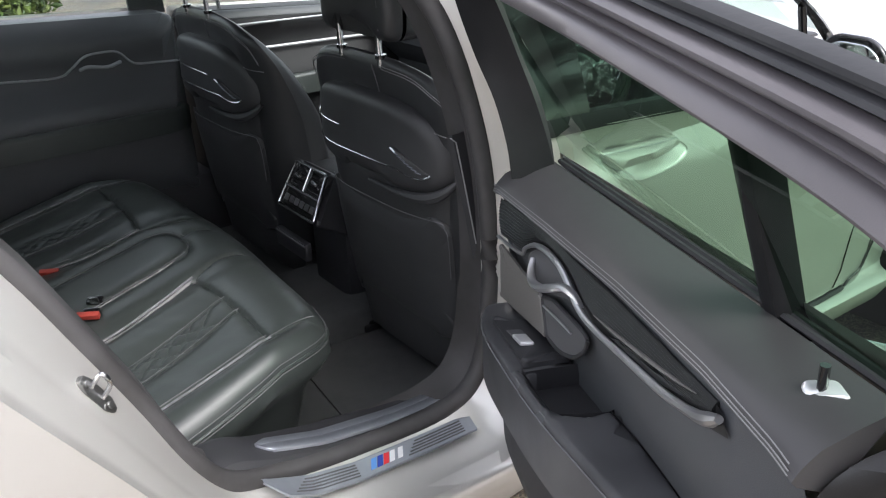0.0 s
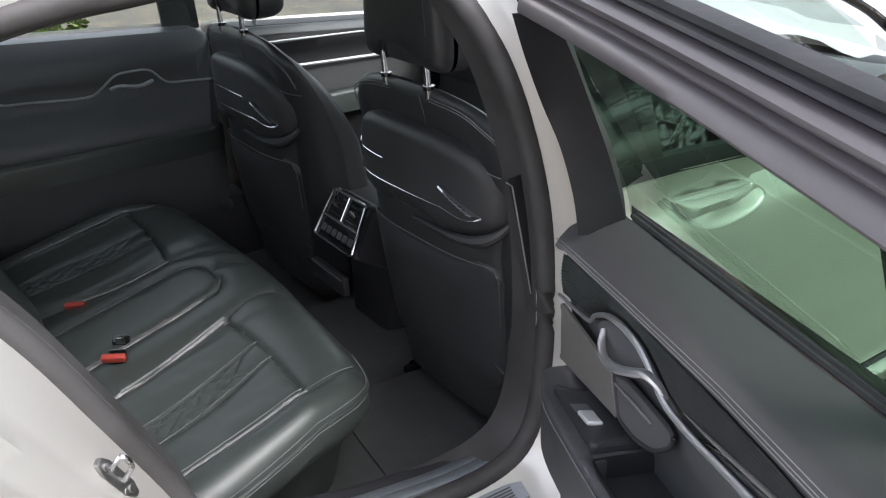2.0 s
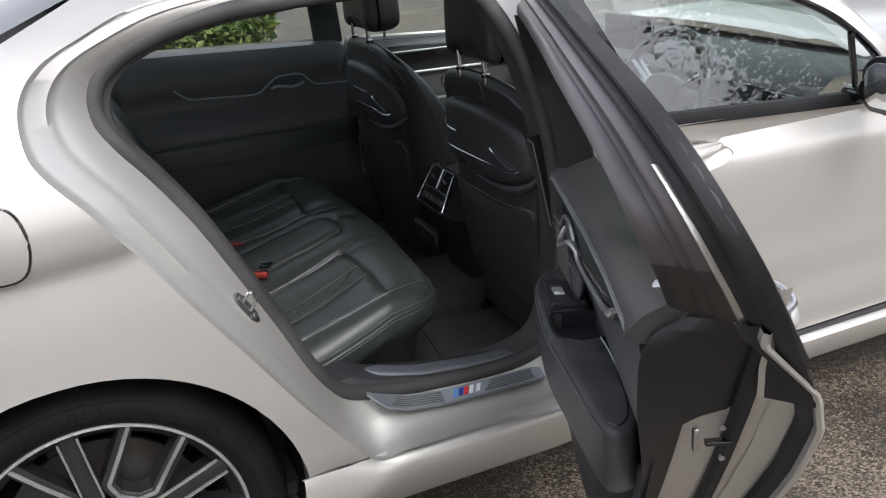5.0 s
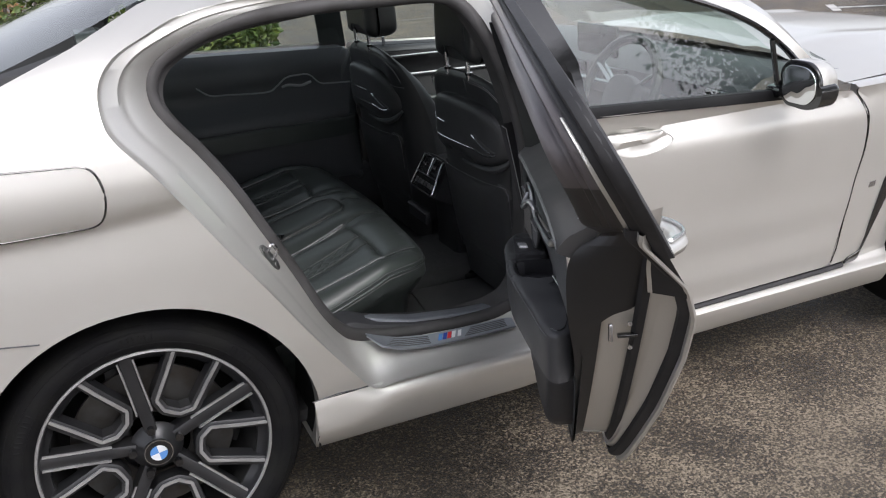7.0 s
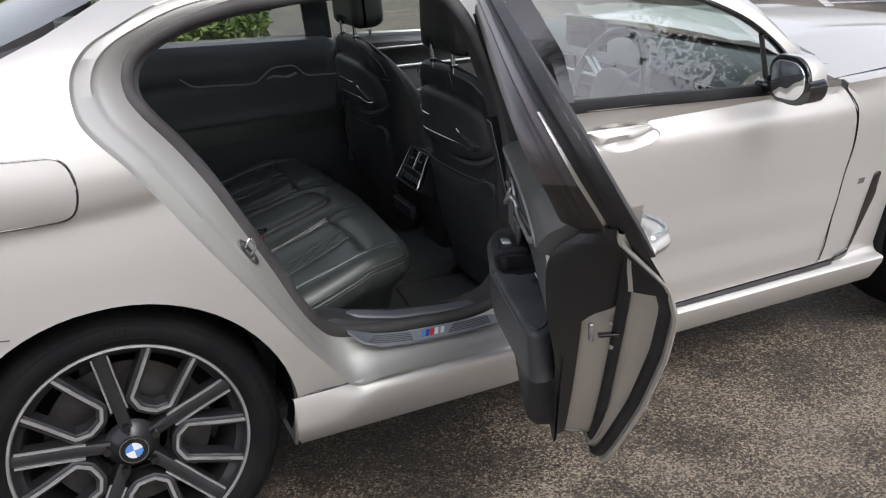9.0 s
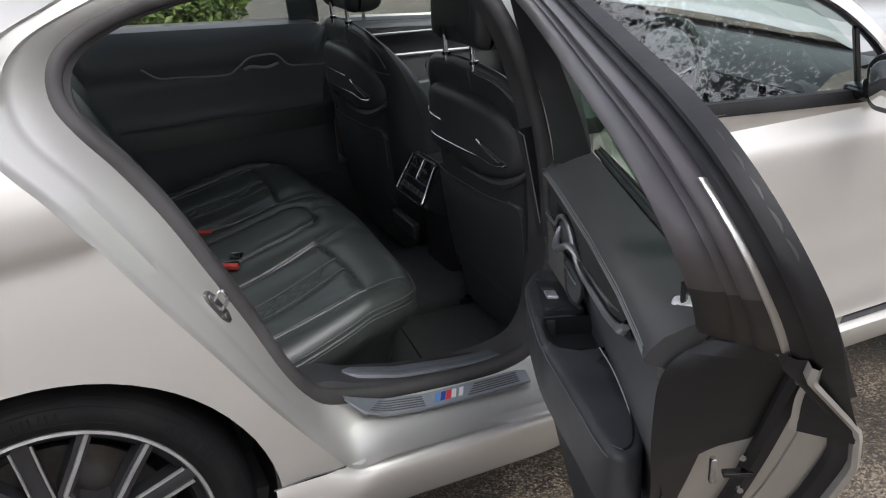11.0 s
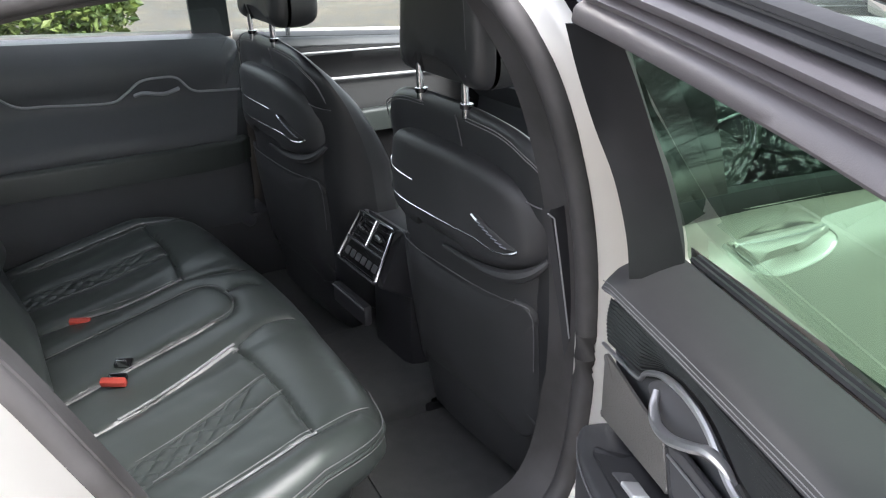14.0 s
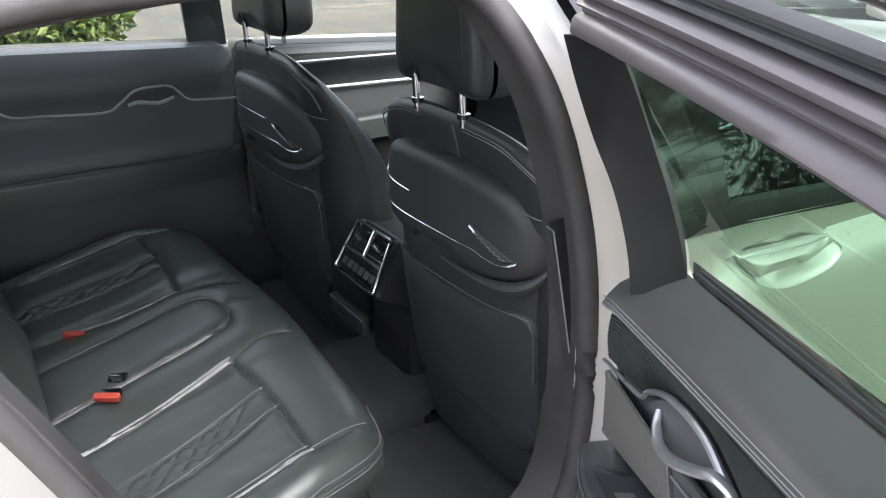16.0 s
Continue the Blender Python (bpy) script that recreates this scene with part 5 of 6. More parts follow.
# rear bench: one cushion whose seams are sunk into the leather
CUSH = [(0.40, 0.288), (0.53, 0.294), (0.63, 0.307), (0.72, 0.325), (0.80, 0.353), (0.848, 0.400), (0.872, 0.50), (0.886, 0.70), (0.894, 0.80), (0.899, 0.95),
        (0.894, 1.10), (0.886, 1.20), (0.872, 1.40), (0.848, 1.50), (0.80, 1.547), (0.72, 1.575), (0.63, 1.593), (0.53, 1.606), (0.40, 1.612)]
cush = [p[:2] for p in spline(CUSH, 4)] + [(0.26, 1.61), (0.26, 0.29)]


def cush_top(x, y):
    """Height of the cushion's upper side: a crest at the front, falling to the backrest."""
    w = abs(y - 0.95)
    side = 0.012 * math.exp(-((w - 0.60) / 0.05) ** 2) * min(1.0, max(0.0, (0.80 - x) / 0.1))
    dish = -0.010 * math.exp(-((x - 0.56) / 0.13) ** 2 - ((w - 0.37) / 0.14) ** 2)
    valley = -0.012 * math.exp(-((w - 0.20) / 0.035) ** 2) * math.exp(-((x - 0.62) / 0.2) ** 2)
    return 0.545 + side + dish + valley + 0.010 * math.exp(-((x - 0.80) / 0.07) ** 2) - 0.27 * max(0.0, 0.71 - x)


def line_of(pts, n=6):
    return [p[:2] for p in spline(pts, n)]


def seat_seams(f):
    """Seam lines of one outer seat; f turns the near side's y into either side's."""
    q = lambda *ps: line_of([(x, f(y)) for x, y in ps])
    return {"inner": q((0.30, 0.700), (0.48, 0.722), (0.60, 0.748), (0.717, 0.768)), "front": q((0.717, 0.768), (0.727, 0.66), (0.731, 0.556), (0.725, 0.398)),
            "outer": q((0.30, 0.372), (0.45, 0.378), (0.60, 0.388), (0.725, 0.398)), "nose_in": q((0.717, 0.768), (0.76, 0.792), (0.808, 0.808), (0.862, 0.806)),
            "nose_out": q((0.725, 0.398), (0.775, 0.408), (0.815, 0.412), (0.850, 0.405)), "band_in": q((0.30, 0.565), (0.475, 0.580), (0.60, 0.60), (0.730, 0.622)),
            "band_out": q((0.30, 0.485), (0.486, 0.505), (0.60, 0.525), (0.731, 0.552))}


def diamonds(f):
    """The quilted band's crossing stitches."""
    out = []
    for k in range(-1, 9):
        x0 = 0.40 + 0.042 * k
        for a, b in ((0.0, 1.0), (1.0, 0.0)):
            ends = []
            for x, e in ((x0, a), (x0 + 0.082, b)):
                lo = np.interp(x, [0.30, 0.486, 0.60, 0.731], [0.485, 0.505, 0.525, 0.552])
                hi = np.interp(x, [0.30, 0.475, 0.60, 0.730], [0.565, 0.580, 0.60, 0.622])
                ends.append((x, f(lo + (hi - lo) * e)))
            if ends[1][0] < 0.73:
                out.append([tuple(np.array(ends[0]) + (np.array(ends[1]) - np.array(ends[0])) * t) for t in np.linspace(0, 1, 5)])
    return out


def line_distance(line, p):
    """Distance of points p from an open line."""
    a, b = np.array(line[:-1], float), np.array(line[1:], float)
    ab = b - a
    t = np.clip(((p[:, None] - a) * ab).sum(-1) / ((ab ** 2).sum(-1) + 1e-12), 0, 1)
    return np.linalg.norm(p[:, None] - a - t[..., None] * ab, axis=-1).min(1)


near_seams, far_seams = seat_seams(lambda y: y), seat_seams(lambda y: 1.9 - y)
MID = [(0.30, 0.845), (0.50, 0.862), (0.68, 0.872), (0.742, 0.888), (0.770, 0.93), (0.772, 0.98), (0.756, 1.032), (0.70, 1.050), (0.50, 1.056), (0.30, 1.060)]
mid_line = line_of(MID, 5)
GROOVES = [(l, 0.0085, 0.0042) for d in (near_seams, far_seams) for l in (d["inner"], d["front"], d["outer"], d["nose_in"])]
GROOVES += [(l, 0.0035, 0.004) for d in (near_seams, far_seams) for l in (d["nose_out"], d["band_in"], d["band_out"])]
GROOVES += [(mid_line, 0.006, 0.004), (line_of([(0.772, 0.985), (0.81, 1.005), (0.86, 0.992)]), 0.004, 0.004)]
GROOVES += [(l, 0.0030, 0.0035) for f in (lambda y: y, lambda y: 1.9 - y) for l in diamonds(f)]
extra = []
for line, _, w in GROOVES:
    a = np.array(line)
    run = np.r_[0, np.cumsum(np.linalg.norm(np.diff(a, axis=0), axis=1))]
    t = np.linspace(0, run[-1], max(3, int(run[-1] / 0.009)))
    c = np.c_[np.interp(t, run, a[:, 0]), np.interp(t, run, a[:, 1])]
    d = np.gradient(c, axis=0)
    nn = np.c_[-d[:, 1], d[:, 0]] / (np.linalg.norm(d, axis=1)[:, None] + 1e-9)
    for o in (-1.6, -0.7, 0, 0.7, 1.6):
        extra += [tuple(p) for p in c + nn * o * w]
R_NOSE = 0.050
vs, fs = flat_mesh(cush, (), 0.011, [R_NOSE * k for k in (0.04, 0.14, 0.3, 0.5, 0.75, 1.0)], np.array(extra))
co2 = np.array([v[:] for v in vs])
rim_d = np.maximum(inside_distance(cush, co2), 0)
near_d = np.full(len(co2), 1.0)
sunk = np.zeros(len(co2))
for line, depth, w in GROOVES:
    d = line_distance(line, co2)
    near_d = np.minimum(near_d, d)
    sunk = np.maximum(sunk, depth * np.exp(-(d / w) ** 2))
in_mid = inside_distance(mid_line + [(0.26, 1.06), (0.26, 0.845)], co2)
bm = bmesh.new()
made = []
for (x, y), d, n, g, m in zip(co2, rim_d, near_d, sunk, in_mid):
    q = max(0.0, 1 - d / R_NOSE)
    z = cush_top(x, y) - R_NOSE * (1 - math.sqrt(max(0.0, 1 - q * q))) - g + 0.0055 * (1 - math.exp(-(n / 0.020) ** 2))
    if m > 0:
        z += 0.0045 * (1 - math.exp(-(m / 0.006) ** 2))
    on_panel = 0.40 < x < 0.715 and 0.18 < abs(y - 0.95) < 0.56
    if on_panel:
        z += 0.0022 * noise.noise(Vector((x * 9, y * 30, 3.1))) + 0.0016 * noise.noise(Vector((x * 40 + y * 25, y * 9, 0.4)))
    made.append(bm.verts.new((x, y, z)))
for f in fs:
    bm.faces.new([made[i] for i in f])
walls = [[made[i] for i in range(len(cush))]]
for drop, inset in ((0.02, -0.002), (0.05, 0.012), (0.09, 0.040), (0.20, 0.060)):
    walls.append([bm.verts.new((x - inset * (1 if x > 0.6 else 0.3), y + (inset if y < 0.95 else -inset), cush_top(x, y) - R_NOSE - drop)) for x, y in cush])
for a, b in zip(walls, walls[1:]):
    for i in range(len(a)):
        j = (i + 1) % len(a)
        bm.faces.new((a[i], a[j], b[j], b[i]))
for v in [v for v in bm.verts if not v.link_faces]:
    bm.verts.remove(v)
bench = part("rear_bench", bm, LEATHER, car, "black leather rear bench with quilted panels")


def on_cushion(x, y, lift=0.0):
    return Vector((x, y, cush_top(x, y) + lift))


def beside(line, o):
    """The line moved sideways by o."""
    a = np.array(line)
    d = np.gradient(a, axis=0)
    nn = np.c_[-d[:, 1], d[:, 0]] / (np.linalg.norm(d, axis=1)[:, None] + 1e-9)
    return [tuple(p) for p in a + nn * o]


def sewn(line, r=0.0012, m=STITCH, lift=0.0022, name="seam_stitching"):
    return part(name, tube([on_cushion(x, y, lift) for x, y in line], r, False, 5), m, bench)


for d, s in ((near_seams, 1), (far_seams, -1)):
    part("piping", tube([on_cushion(x, y, 0.003) for x, y in beside(d["inner"][6:], 0.004 * s)], 0.0028, False, 6), PIPING, bench, "pale worn leather piping")
    sewn(beside(d["inner"][6:], -0.016 * s))
    part("piping", tube([on_cushion(x, y, 0.003) for x, y in beside(d["outer"][6:], -0.004 * s)], 0.0022, False, 6), PIPING, bench)
    sewn(beside(d["outer"][6:], 0.014 * s))
    sewn(beside(d["nose_out"][:-4], 0.004), 0.0009)
    for k in ("band_in", "band_out"):
        sewn(beside(d[k][6:], 0.003), 0.0008)
for o in (0.0, 0.011):
    line = [(0.95 + (x - 0.95), y) for x, y in beside(mid_line, -o)]
    part("pad_stitching", tube([on_cushion(x, y, 0.004 - o * 0.4) for x, y in line], 0.0010, False, 5), STITCH, bench)
# welt with its twin seam along the outer lip
for flip in (0, 1):
    fy = (lambda y: 1.9 - y) if flip else (lambda y: y)
    lip = []
    for x, y in line_of(CUSH[:7], 8):
        lip.append(Vector((x, fy(y), cush_top(x, fy(y)) - 0.034)))
    for o, r, m in ((0.0, 0.0030, LEATHER), (0.012, 0.0011, STITCH), (-0.008, 0.0011, STITCH)):
        part("welt", tube([p + Vector((-0.10 * max(o, 0), (0.15 if not flip else -0.15) * max(o, 0), o)) for p in lip], r, False, 5), m, bench)
for y, x, z, red in ((0.812, 0.494, 0.508, 1), (1.166, 0.496, 0.480, 1), (0.866, 0.518, 0.508, 0)):
    turn = Euler((radians(24), 0, radians(-32))).to_matrix()
    b = part("buckle", box((0.036, 0.022, 0.014), Vector((x, y, z)) + turn @ Vector((0, 0.016, -0.012)), 0.004, turn=turn), GLOSS, bench, "black seat-belt buckle")
    if red:
        part("release_button", box((0.048, 0.014, 0.016), (x, y, z), 0.003, turn=turn), RED, b, "red release button")
    else:
        part("belt_tongue", box((0.020, 0.003, 0.020), Vector((x, y, z)) + turn @ Vector((0.004, 0.004, 0.004)), 0.001, turn=turn), CHROME, b, "steel belt tongue")
# backrest of the bench
bk = [p[:2] for p in spline([(0.22, 0.0), (0.215, 0.45), (0.26, 0.55), (0.60, 0.57), (0.95, 0.575), (1.30, 0.57), (1.64, 0.55), (1.685, 0.45), (1.68, 0.0)], 5)]
back = part("bench_back", pad(bk, lambda u, v, h: (0.30 + h * 0.9 - v * 0.42, u, 0.50 + v * 0.95), 0.13, 0.05, 0.04, lambda u, v, d: 0.02 * math.cos((u - 0.95) * 14) * min(1, d / 0.1)), LEATHER, car, "black leather rear backrest")
for y in (0.52, 1.38):
    hr = round_poly([(y - 0.13, 0.0), (y + 0.13, 0.0), (y + 0.12, 0.15), (y - 0.12, 0.15)], 0.05)
    part("headrest", pad(hr, lambda u, v, h: (0.05 + h, u, 1.03 + v), 0.10, 0.035, 0.04), LEATHER, back)
part("shoulder_belt", tube(spline([(0.15, 0.30, 1.02), (0.27, 0.34, 0.85), (0.36, 0.40, 0.66), (0.40, 0.38, 0.56)], 6), 0.022, False, 6, 0.08, up=(1, 0, 0)), RUBBER, car)


# ---------------- front seats ----------------
def front_seat(yc, dx=0.0, line_end=0.075):
    """A comfort seat seen from behind; yc: its middle; line_end: where the upper trim line stops."""
    def at(x, y, z):
        return (x + dx, yc + y, z)

    def both(pts):
        return [p[:2] for p in spline(pts + [(-u, v) for u, v in pts[::-1] if abs(u) > 1e-6], 4)]

    def front_x(v):
        return interp(v, [0.34, 0.75, 0.826, 0.885, 0.943, 0.98, 1.02], [1.31, 1.245, 1.205, 1.17, 1.125, 1.10, 1.09])

    def back_x(u, v):
        return interp(v, [0.34, 0.81, 0.95, 1.02], [1.13, 1.09, 1.066, 1.056]) + 0.045 * (abs(u) / 0.29) ** 4

    def shell_x(u, v):
        return interp(v, [0.28, 0.55, 0.81, 0.96], [1.125, 1.085, 1.052, 1.044]) + 0.055 * (abs(u) / 0.25) ** 4

    core = both([(-0.25, 0.34), (-0.285, 0.5), (-0.292, 0.70), (-0.290, 0.85), (-0.280, 0.925), (-0.252, 0.972), (-0.19, 1.004), (-0.10, 1.019), (0.0, 1.022)])[::-1]
    bm = bmesh.new()
    R = 0.055
    mid_x = lambda u, v: 0.5 * (front_x(v) + back_x(u, v))
    bulge = lambda u, v: 0.012 * math.exp(-((abs(u) - 0.235) / 0.045) ** 2)
    pad(core, lambda u, v, h: at(mid_x(u, v) + (back_x(u, v) - bulge(u, v) - mid_x(u, v)) * h / R, u, v), R, R, 0.022, None, bm, False)
    pad(core, lambda u, v, h: at(mid_x(u, v) + (front_x(v) + 0.03 * (abs(u) / 0.29) ** 3 - mid_x(u, v)) * h / R, u, v), R, R, 0.03, None, bm, False)
    seat = part("front_seat", bm, SHADED_LEATHER, car, "black leather front seat with hard back shell and pocket")
    part("cushion", pad(round_poly([(1.22, -0.25), (1.70, -0.25), (1.72, 0.25), (1.22, 0.25)], 0.06), lambda u, v, h: at(u, v, 0.36 + h), 0.17, 0.05, 0.05), SHADED_LEATHER, seat)
    # hard shell: a lower half with the pocket, and the proud upper board
    lower = both([(-0.195, 0.27), (-0.222, 0.40), (-0.238, 0.60), (-0.246, 0.72), (-0.240, 0.80), (0.0, 0.805)])[::-1]
    part("back_shell", pad(lower, lambda u, v, h: at(shell_x(u, v) + 0.052 - h, u, v), 0.050, 0.035, 0.02), BACK_TRIM, seat, "black grained lower back shell")
    board = both([(-0.10, 0.758), (-0.19, 0.766), (-0.236, 0.79), (-0.250, 0.835), (-0.243, 0.873), (-0.212, 0.908), (-0.165, 0.933), (-0.10, 0.945), (0.0, 0.948)])[::-1]
    part("back_board", pad(board, lambda u, v, h: at(shell_x(u, v) + 0.040 - h, u, v), 0.050, 0.022, 0.014, lambda u, v, d: 0.006 * math.exp(-((v - 0.80) / 0.05) ** 2) * min(1, d / 0.02)), BACK_TRIM, seat, "smooth black back board")
    on_board = lambda u, v, o=0.0: Vector(at(shell_x(u, v) - 0.0165 - o, u, v))
    part("bright_line", tube([on_board(u, v) for u, v in line_of([(0.236, 0.810), (0.10, 0.811), (-0.10, 0.814), (-0.130, 0.813), (-0.155, 0.806), (-0.178, 0.802), (-0.200, 0.804), (-0.215, 0.812)], 5)], lambda t: 0.0011 + 0.0016 * max(0.0, t - 0.6) / 0.4, False, 5), CHROME, seat, "thin bright trim line")
    part("upper_line", tube([on_board(u, 0.861, -0.0015) for u in np.linspace(0.236, line_end, 8)], 0.0012, False, 5), CHROME, seat)
    grip = part("pocket_clip", pad(round_poly([(-0.128, 0.859), (-0.142, 0.853), (-0.213, 0.814), (-0.190, 0.812)], 0.003)[::-1], lambda u, v, h: on_board(u, v, h - 0.004), 0.009, 0.003, 0.02), BACK_TRIM, seat, "ribbed dark pocket clip")
    for k in range(7):
        u, v = -0.146 - 0.0085 * k, 0.848 - 0.0052 * k
        part("rib", tube([on_board(u + 0.008, v + 0.001, 0.006), on_board(u - 0.004, v - 0.001, 0.006)], 0.0012, False, 4), ALU, grip)
    part("clip_end", tube([on_board(-0.130, 0.858, 0.005), on_board(-0.144, 0.851, 0.006)], 0.0032, False, 6), CHROME, grip)
    lip = [Vector(at(shell_x(u, v) - o, u, v)) for u, v, o in ((0.0, 0.752, 0.004), (-0.10, 0.755, 0.008), (-0.165, 0.758, 0.012), (-0.205, 0.764, 0.014), (-0.232, 0.778, 0.012), (-0.250, 0.800, 0.006))]
    part("shell_lip", tube(spline(lip, 5), lambda t: 0.004 + 0.008 * math.sin(math.pi * min(1.0, t * 0.85)) ** 2, False, 8), BACK_TRIM, seat)
    pocket = round_poly([(0.215, 0.42), (0.228, 0.69), (0.20, 0.712), (-0.205, 0.714), (-0.226, 0.692), (-0.205, 0.42)], [0.04, 0.03, 0.02, 0.02, 0.03, 0.04])
    part("pocket", pad(pocket, lambda u, v, h: at(shell_x(u, v) + 0.006 - h, u, v), 0.014, 0.007, 0.03, lambda u, v, d: 0.003 * math.sin(9 * u) * min(1, d / 0.04)), BACK_TRIM, seat, "soft black seat-back pocket")
    part("pocket_edge", tube([Vector(at(shell_x(u, v) - 0.0085, u, v)) for u, v in line_of([(0.21, 0.708), (0.0, 0.710), (-0.195, 0.710), (-0.219, 0.694), (-0.222, 0.66), (-0.216, 0.58)], 5)], 0.0011, False, 5), DARK_GREY, seat)
    # sewn lines of the leather above the shell
    skin_pt = lambda u, v: Vector(at(back_x(u, v) - bulge(u, v) - 0.001, u, v))
    for s in (-1, 1):
        if s < 0:
            part("seam", tube([skin_pt(s * u, v) for u, v in line_of([(0.038, 1.002), (0.045, 0.97), (0.048, 0.93)], 4)], 0.0013, False, 5), DARK_GREY, seat)
        for o in (0.0, 0.006):
            part("seam_stitching", tube([skin_pt(s * u, v - o) for u, v in line_of([(0.07, 1.004), (0.15, 0.998), (0.21, 0.982), (0.250, 0.955), (0.268, 0.91)], 5)], 0.0010, False, 5), STITCH, seat)
        part("seam", tube([skin_pt(s * u, v) for u, v in line_of([(0.20, 0.90), (0.24, 0.892), (0.275, 0.888)], 4)], 0.0013, False, 5), STITCH, seat)
        x0 = 0.016 + 0.0755 * s
        post = part("headrest_post", tube([Vector(at(1.066, x0, 1.0)), Vector(at(1.062, x0, 1.09))], 0.0066, False, 10), POLISHED, seat, "chrome headrest post")
        part("post_collar", tube([Vector(at(1.067, x0, 1.016)), Vector(at(1.067, x0, 1.024))], 0.0115, False, 12), GLOSS, post)
    hr = both([(-0.085, 1.050), (-0.122, 1.054), (-0.138, 1.085), (-0.134, 1.16), (-0.122, 1.225), (-0.090, 1.268), (0.0, 1.284)])[::-1]
    bm = bmesh.new()
    hx = lambda u, v: 1.078 + 0.25 * u * u
    pad(hr, lambda u, v, h: at(hx(u, v) - h * 1.15, u + 0.016, v), 0.030, 0.030, 0.018, None, bm, False)
    pad(hr, lambda u, v, h: at(hx(u, v) + h * 1.6 + 0.9 * max(0, abs(u) - 0.04) ** 2, u + 0.016, v), 0.050, 0.030, 0.02, None, bm, False)
    rest = part("headrest", bm, SHADED_LEATHER, seat, "black leather headrest")
    for s in (-1, 1):
        part("seam", tube([Vector(at(hx(u, v) - 0.0335, u + 0.016, v)) for u, v in ((s * 0.104, 1.075), (s * 0.105, 1.12), (s * 0.101, 1.18), (s * 0.092, 1.235))], 0.0013, False, 5), STITCH, rest)
    return seat


front_seat(0.545, 0.0)
front_seat(1.362, -0.022, -0.07)

# centre console with rear vents and climate panel
con = part("console", box((0.75, 0.20, 0.36), (1.53, 0.97, 0.46), 0.03), HARD_TRIM, car, "black centre console with rear air vents")


def vent_at(u, v, h):
    """Panel axes: u across, v up the slope, h out of the face."""
    return Vector((1.105, 0.968, 0.594)) + Vector((0, 1, 0)) * u + Vector((0.49, 0, 0.87)) * v * 0.71 + Vector((-0.87, 0, 0.49)) * h


face = round_poly([(-0.098, -0.085), (0.095, -0.085), (0.082, 0.090), (-0.080, 0.090)], 0.010)
part("console_nose", pad([(u * 1.1, v * 1.1) for u, v in face], lambda u, v, h: vent_at(u, v, h - 0.14), 0.138, 0.01, 0.05), HARD_TRIM, con)
part("vent_panel", pad(face, lambda u, v, h: vent_at(u, v, h), 0.004, 0.002, 0.05), GLOSS, con, "gloss black panel with bright border")
part("vent_border", tube([vent_at(u, v, 0.006) for u, v in face], 0.0035, True, 6), CHROME, con, "bright rim")
part("vent_divider", tube([vent_at(-0.088, -0.005, 0.007), vent_at(0.086, -0.005, 0.007)], 0.0035, False, 6), CHROME, con)
part("vent_divider", tube([vent_at(0.0, -0.003, 0.006), vent_at(0.0, 0.088, 0.006)], 0.0025, False, 6), CHROME, con)
for u in (-0.043, 0.043):
    for k in range(5):
        part("vent_slat", tube([vent_at(u - 0.034, 0.014 + 0.015 * k, 0.002), vent_at(u + 0.034, 0.014 + 0.015 * k, 0.002)], 0.0035, False, 5, 0.4), GLOSS, con)
    part("vent_tab", tube([vent_at(u - 0.012, 0.04, 0.010), vent_at(u + 0.012, 0.046, 0.010)], 0.004, False, 6), CHROME, con)
for k in range(6):
    part("climate_key", pad(round_poly([(-0.08 + 0.027 * k, -0.060), (-0.060 + 0.027 * k, -0.060), (-0.060 + 0.027 * k, -0.035), (-0.08 + 0.027 * k, -0.035)], 0.004), lambda u, v, h: vent_at(u, v, h + 0.003), 0.003, 0.001, 0.03), DARK_GREY, con)
part("lower_grille", box((0.02, 0.17, 0.05), (1.06, 0.972, 0.46), 0.006), HARD_TRIM, con)
for k in range(4):
    part("grille_slat", tube([Vector((1.050 + 0.004 * k, 0.89, 0.478 - 0.012 * k)), Vector((1.050 + 0.004 * k, 1.055, 0.478 - 0.012 * k))], 0.003, False, 5), DARK_GREY, con)

part("far_sill", box((1.9, 0.14, 0.26), (1.2, 1.78, 0.32), 0.02), HARD_TRIM, car)
bm = loft([[Vector((x + o, y, z)) for x, z in ((1.030, 0.93), (1.048, 0.85), (1.068, 0.76), (1.085, 0.66), (1.090, 0.52))] for o, y in ((0.05, 0.215), (0.012, 0.205), (0.0, 0.206), (-0.006, 0.216))])
pillar = part("pillar_lining", bm, HARD_TRIM, car, "black lining of the centre pillar")
part("lining_edge", tube([Vector((x, 0.2045, z)) for x, z in ((1.026, 0.925), (1.038, 0.915), (1.058, 0.81), (1.076, 0.71))], 0.0014, False, 5), SATIN, pillar)
rail = part("seat_rail", box((0.20, 0.035, 0.028), (1.24, 0.765, 0.275), 0.006), GLOSS, car, "black seat rail end on the floor")
part("rail_bolt", tube([Vector((1.20, 0.755, 0.290)), Vector((1.20, 0.755, 0.296))], 0.007, False, 8), CHROME, rail)
part("rail_cover", box((0.05, 0.05, 0.02), (1.15, 0.768, 0.272), 0.006), BLACK_COVER, rail)
# far doors' inner panels
def far_panel(x0, x1, yf=1.70):
    line = round_poly([(x0, 0.40), (x1, 0.40), (x1, belt(x1) - 0.006), (x0, belt(x0) - 0.006)], 0.03)
    bm = pad(line, lambda u, v, h: (u, 1.86 - h * interp(v, [0.4, 0.66, 0.70, 0.83, 0.9, 1.0], [1.0, 1.1, 1.3, 0.85, 0.95, 0.75]), v), 0.16, 0.03, 0.03)
    return part("inner_panel", bm, SOFT_TRIM, car, "black door lining of the far flank")


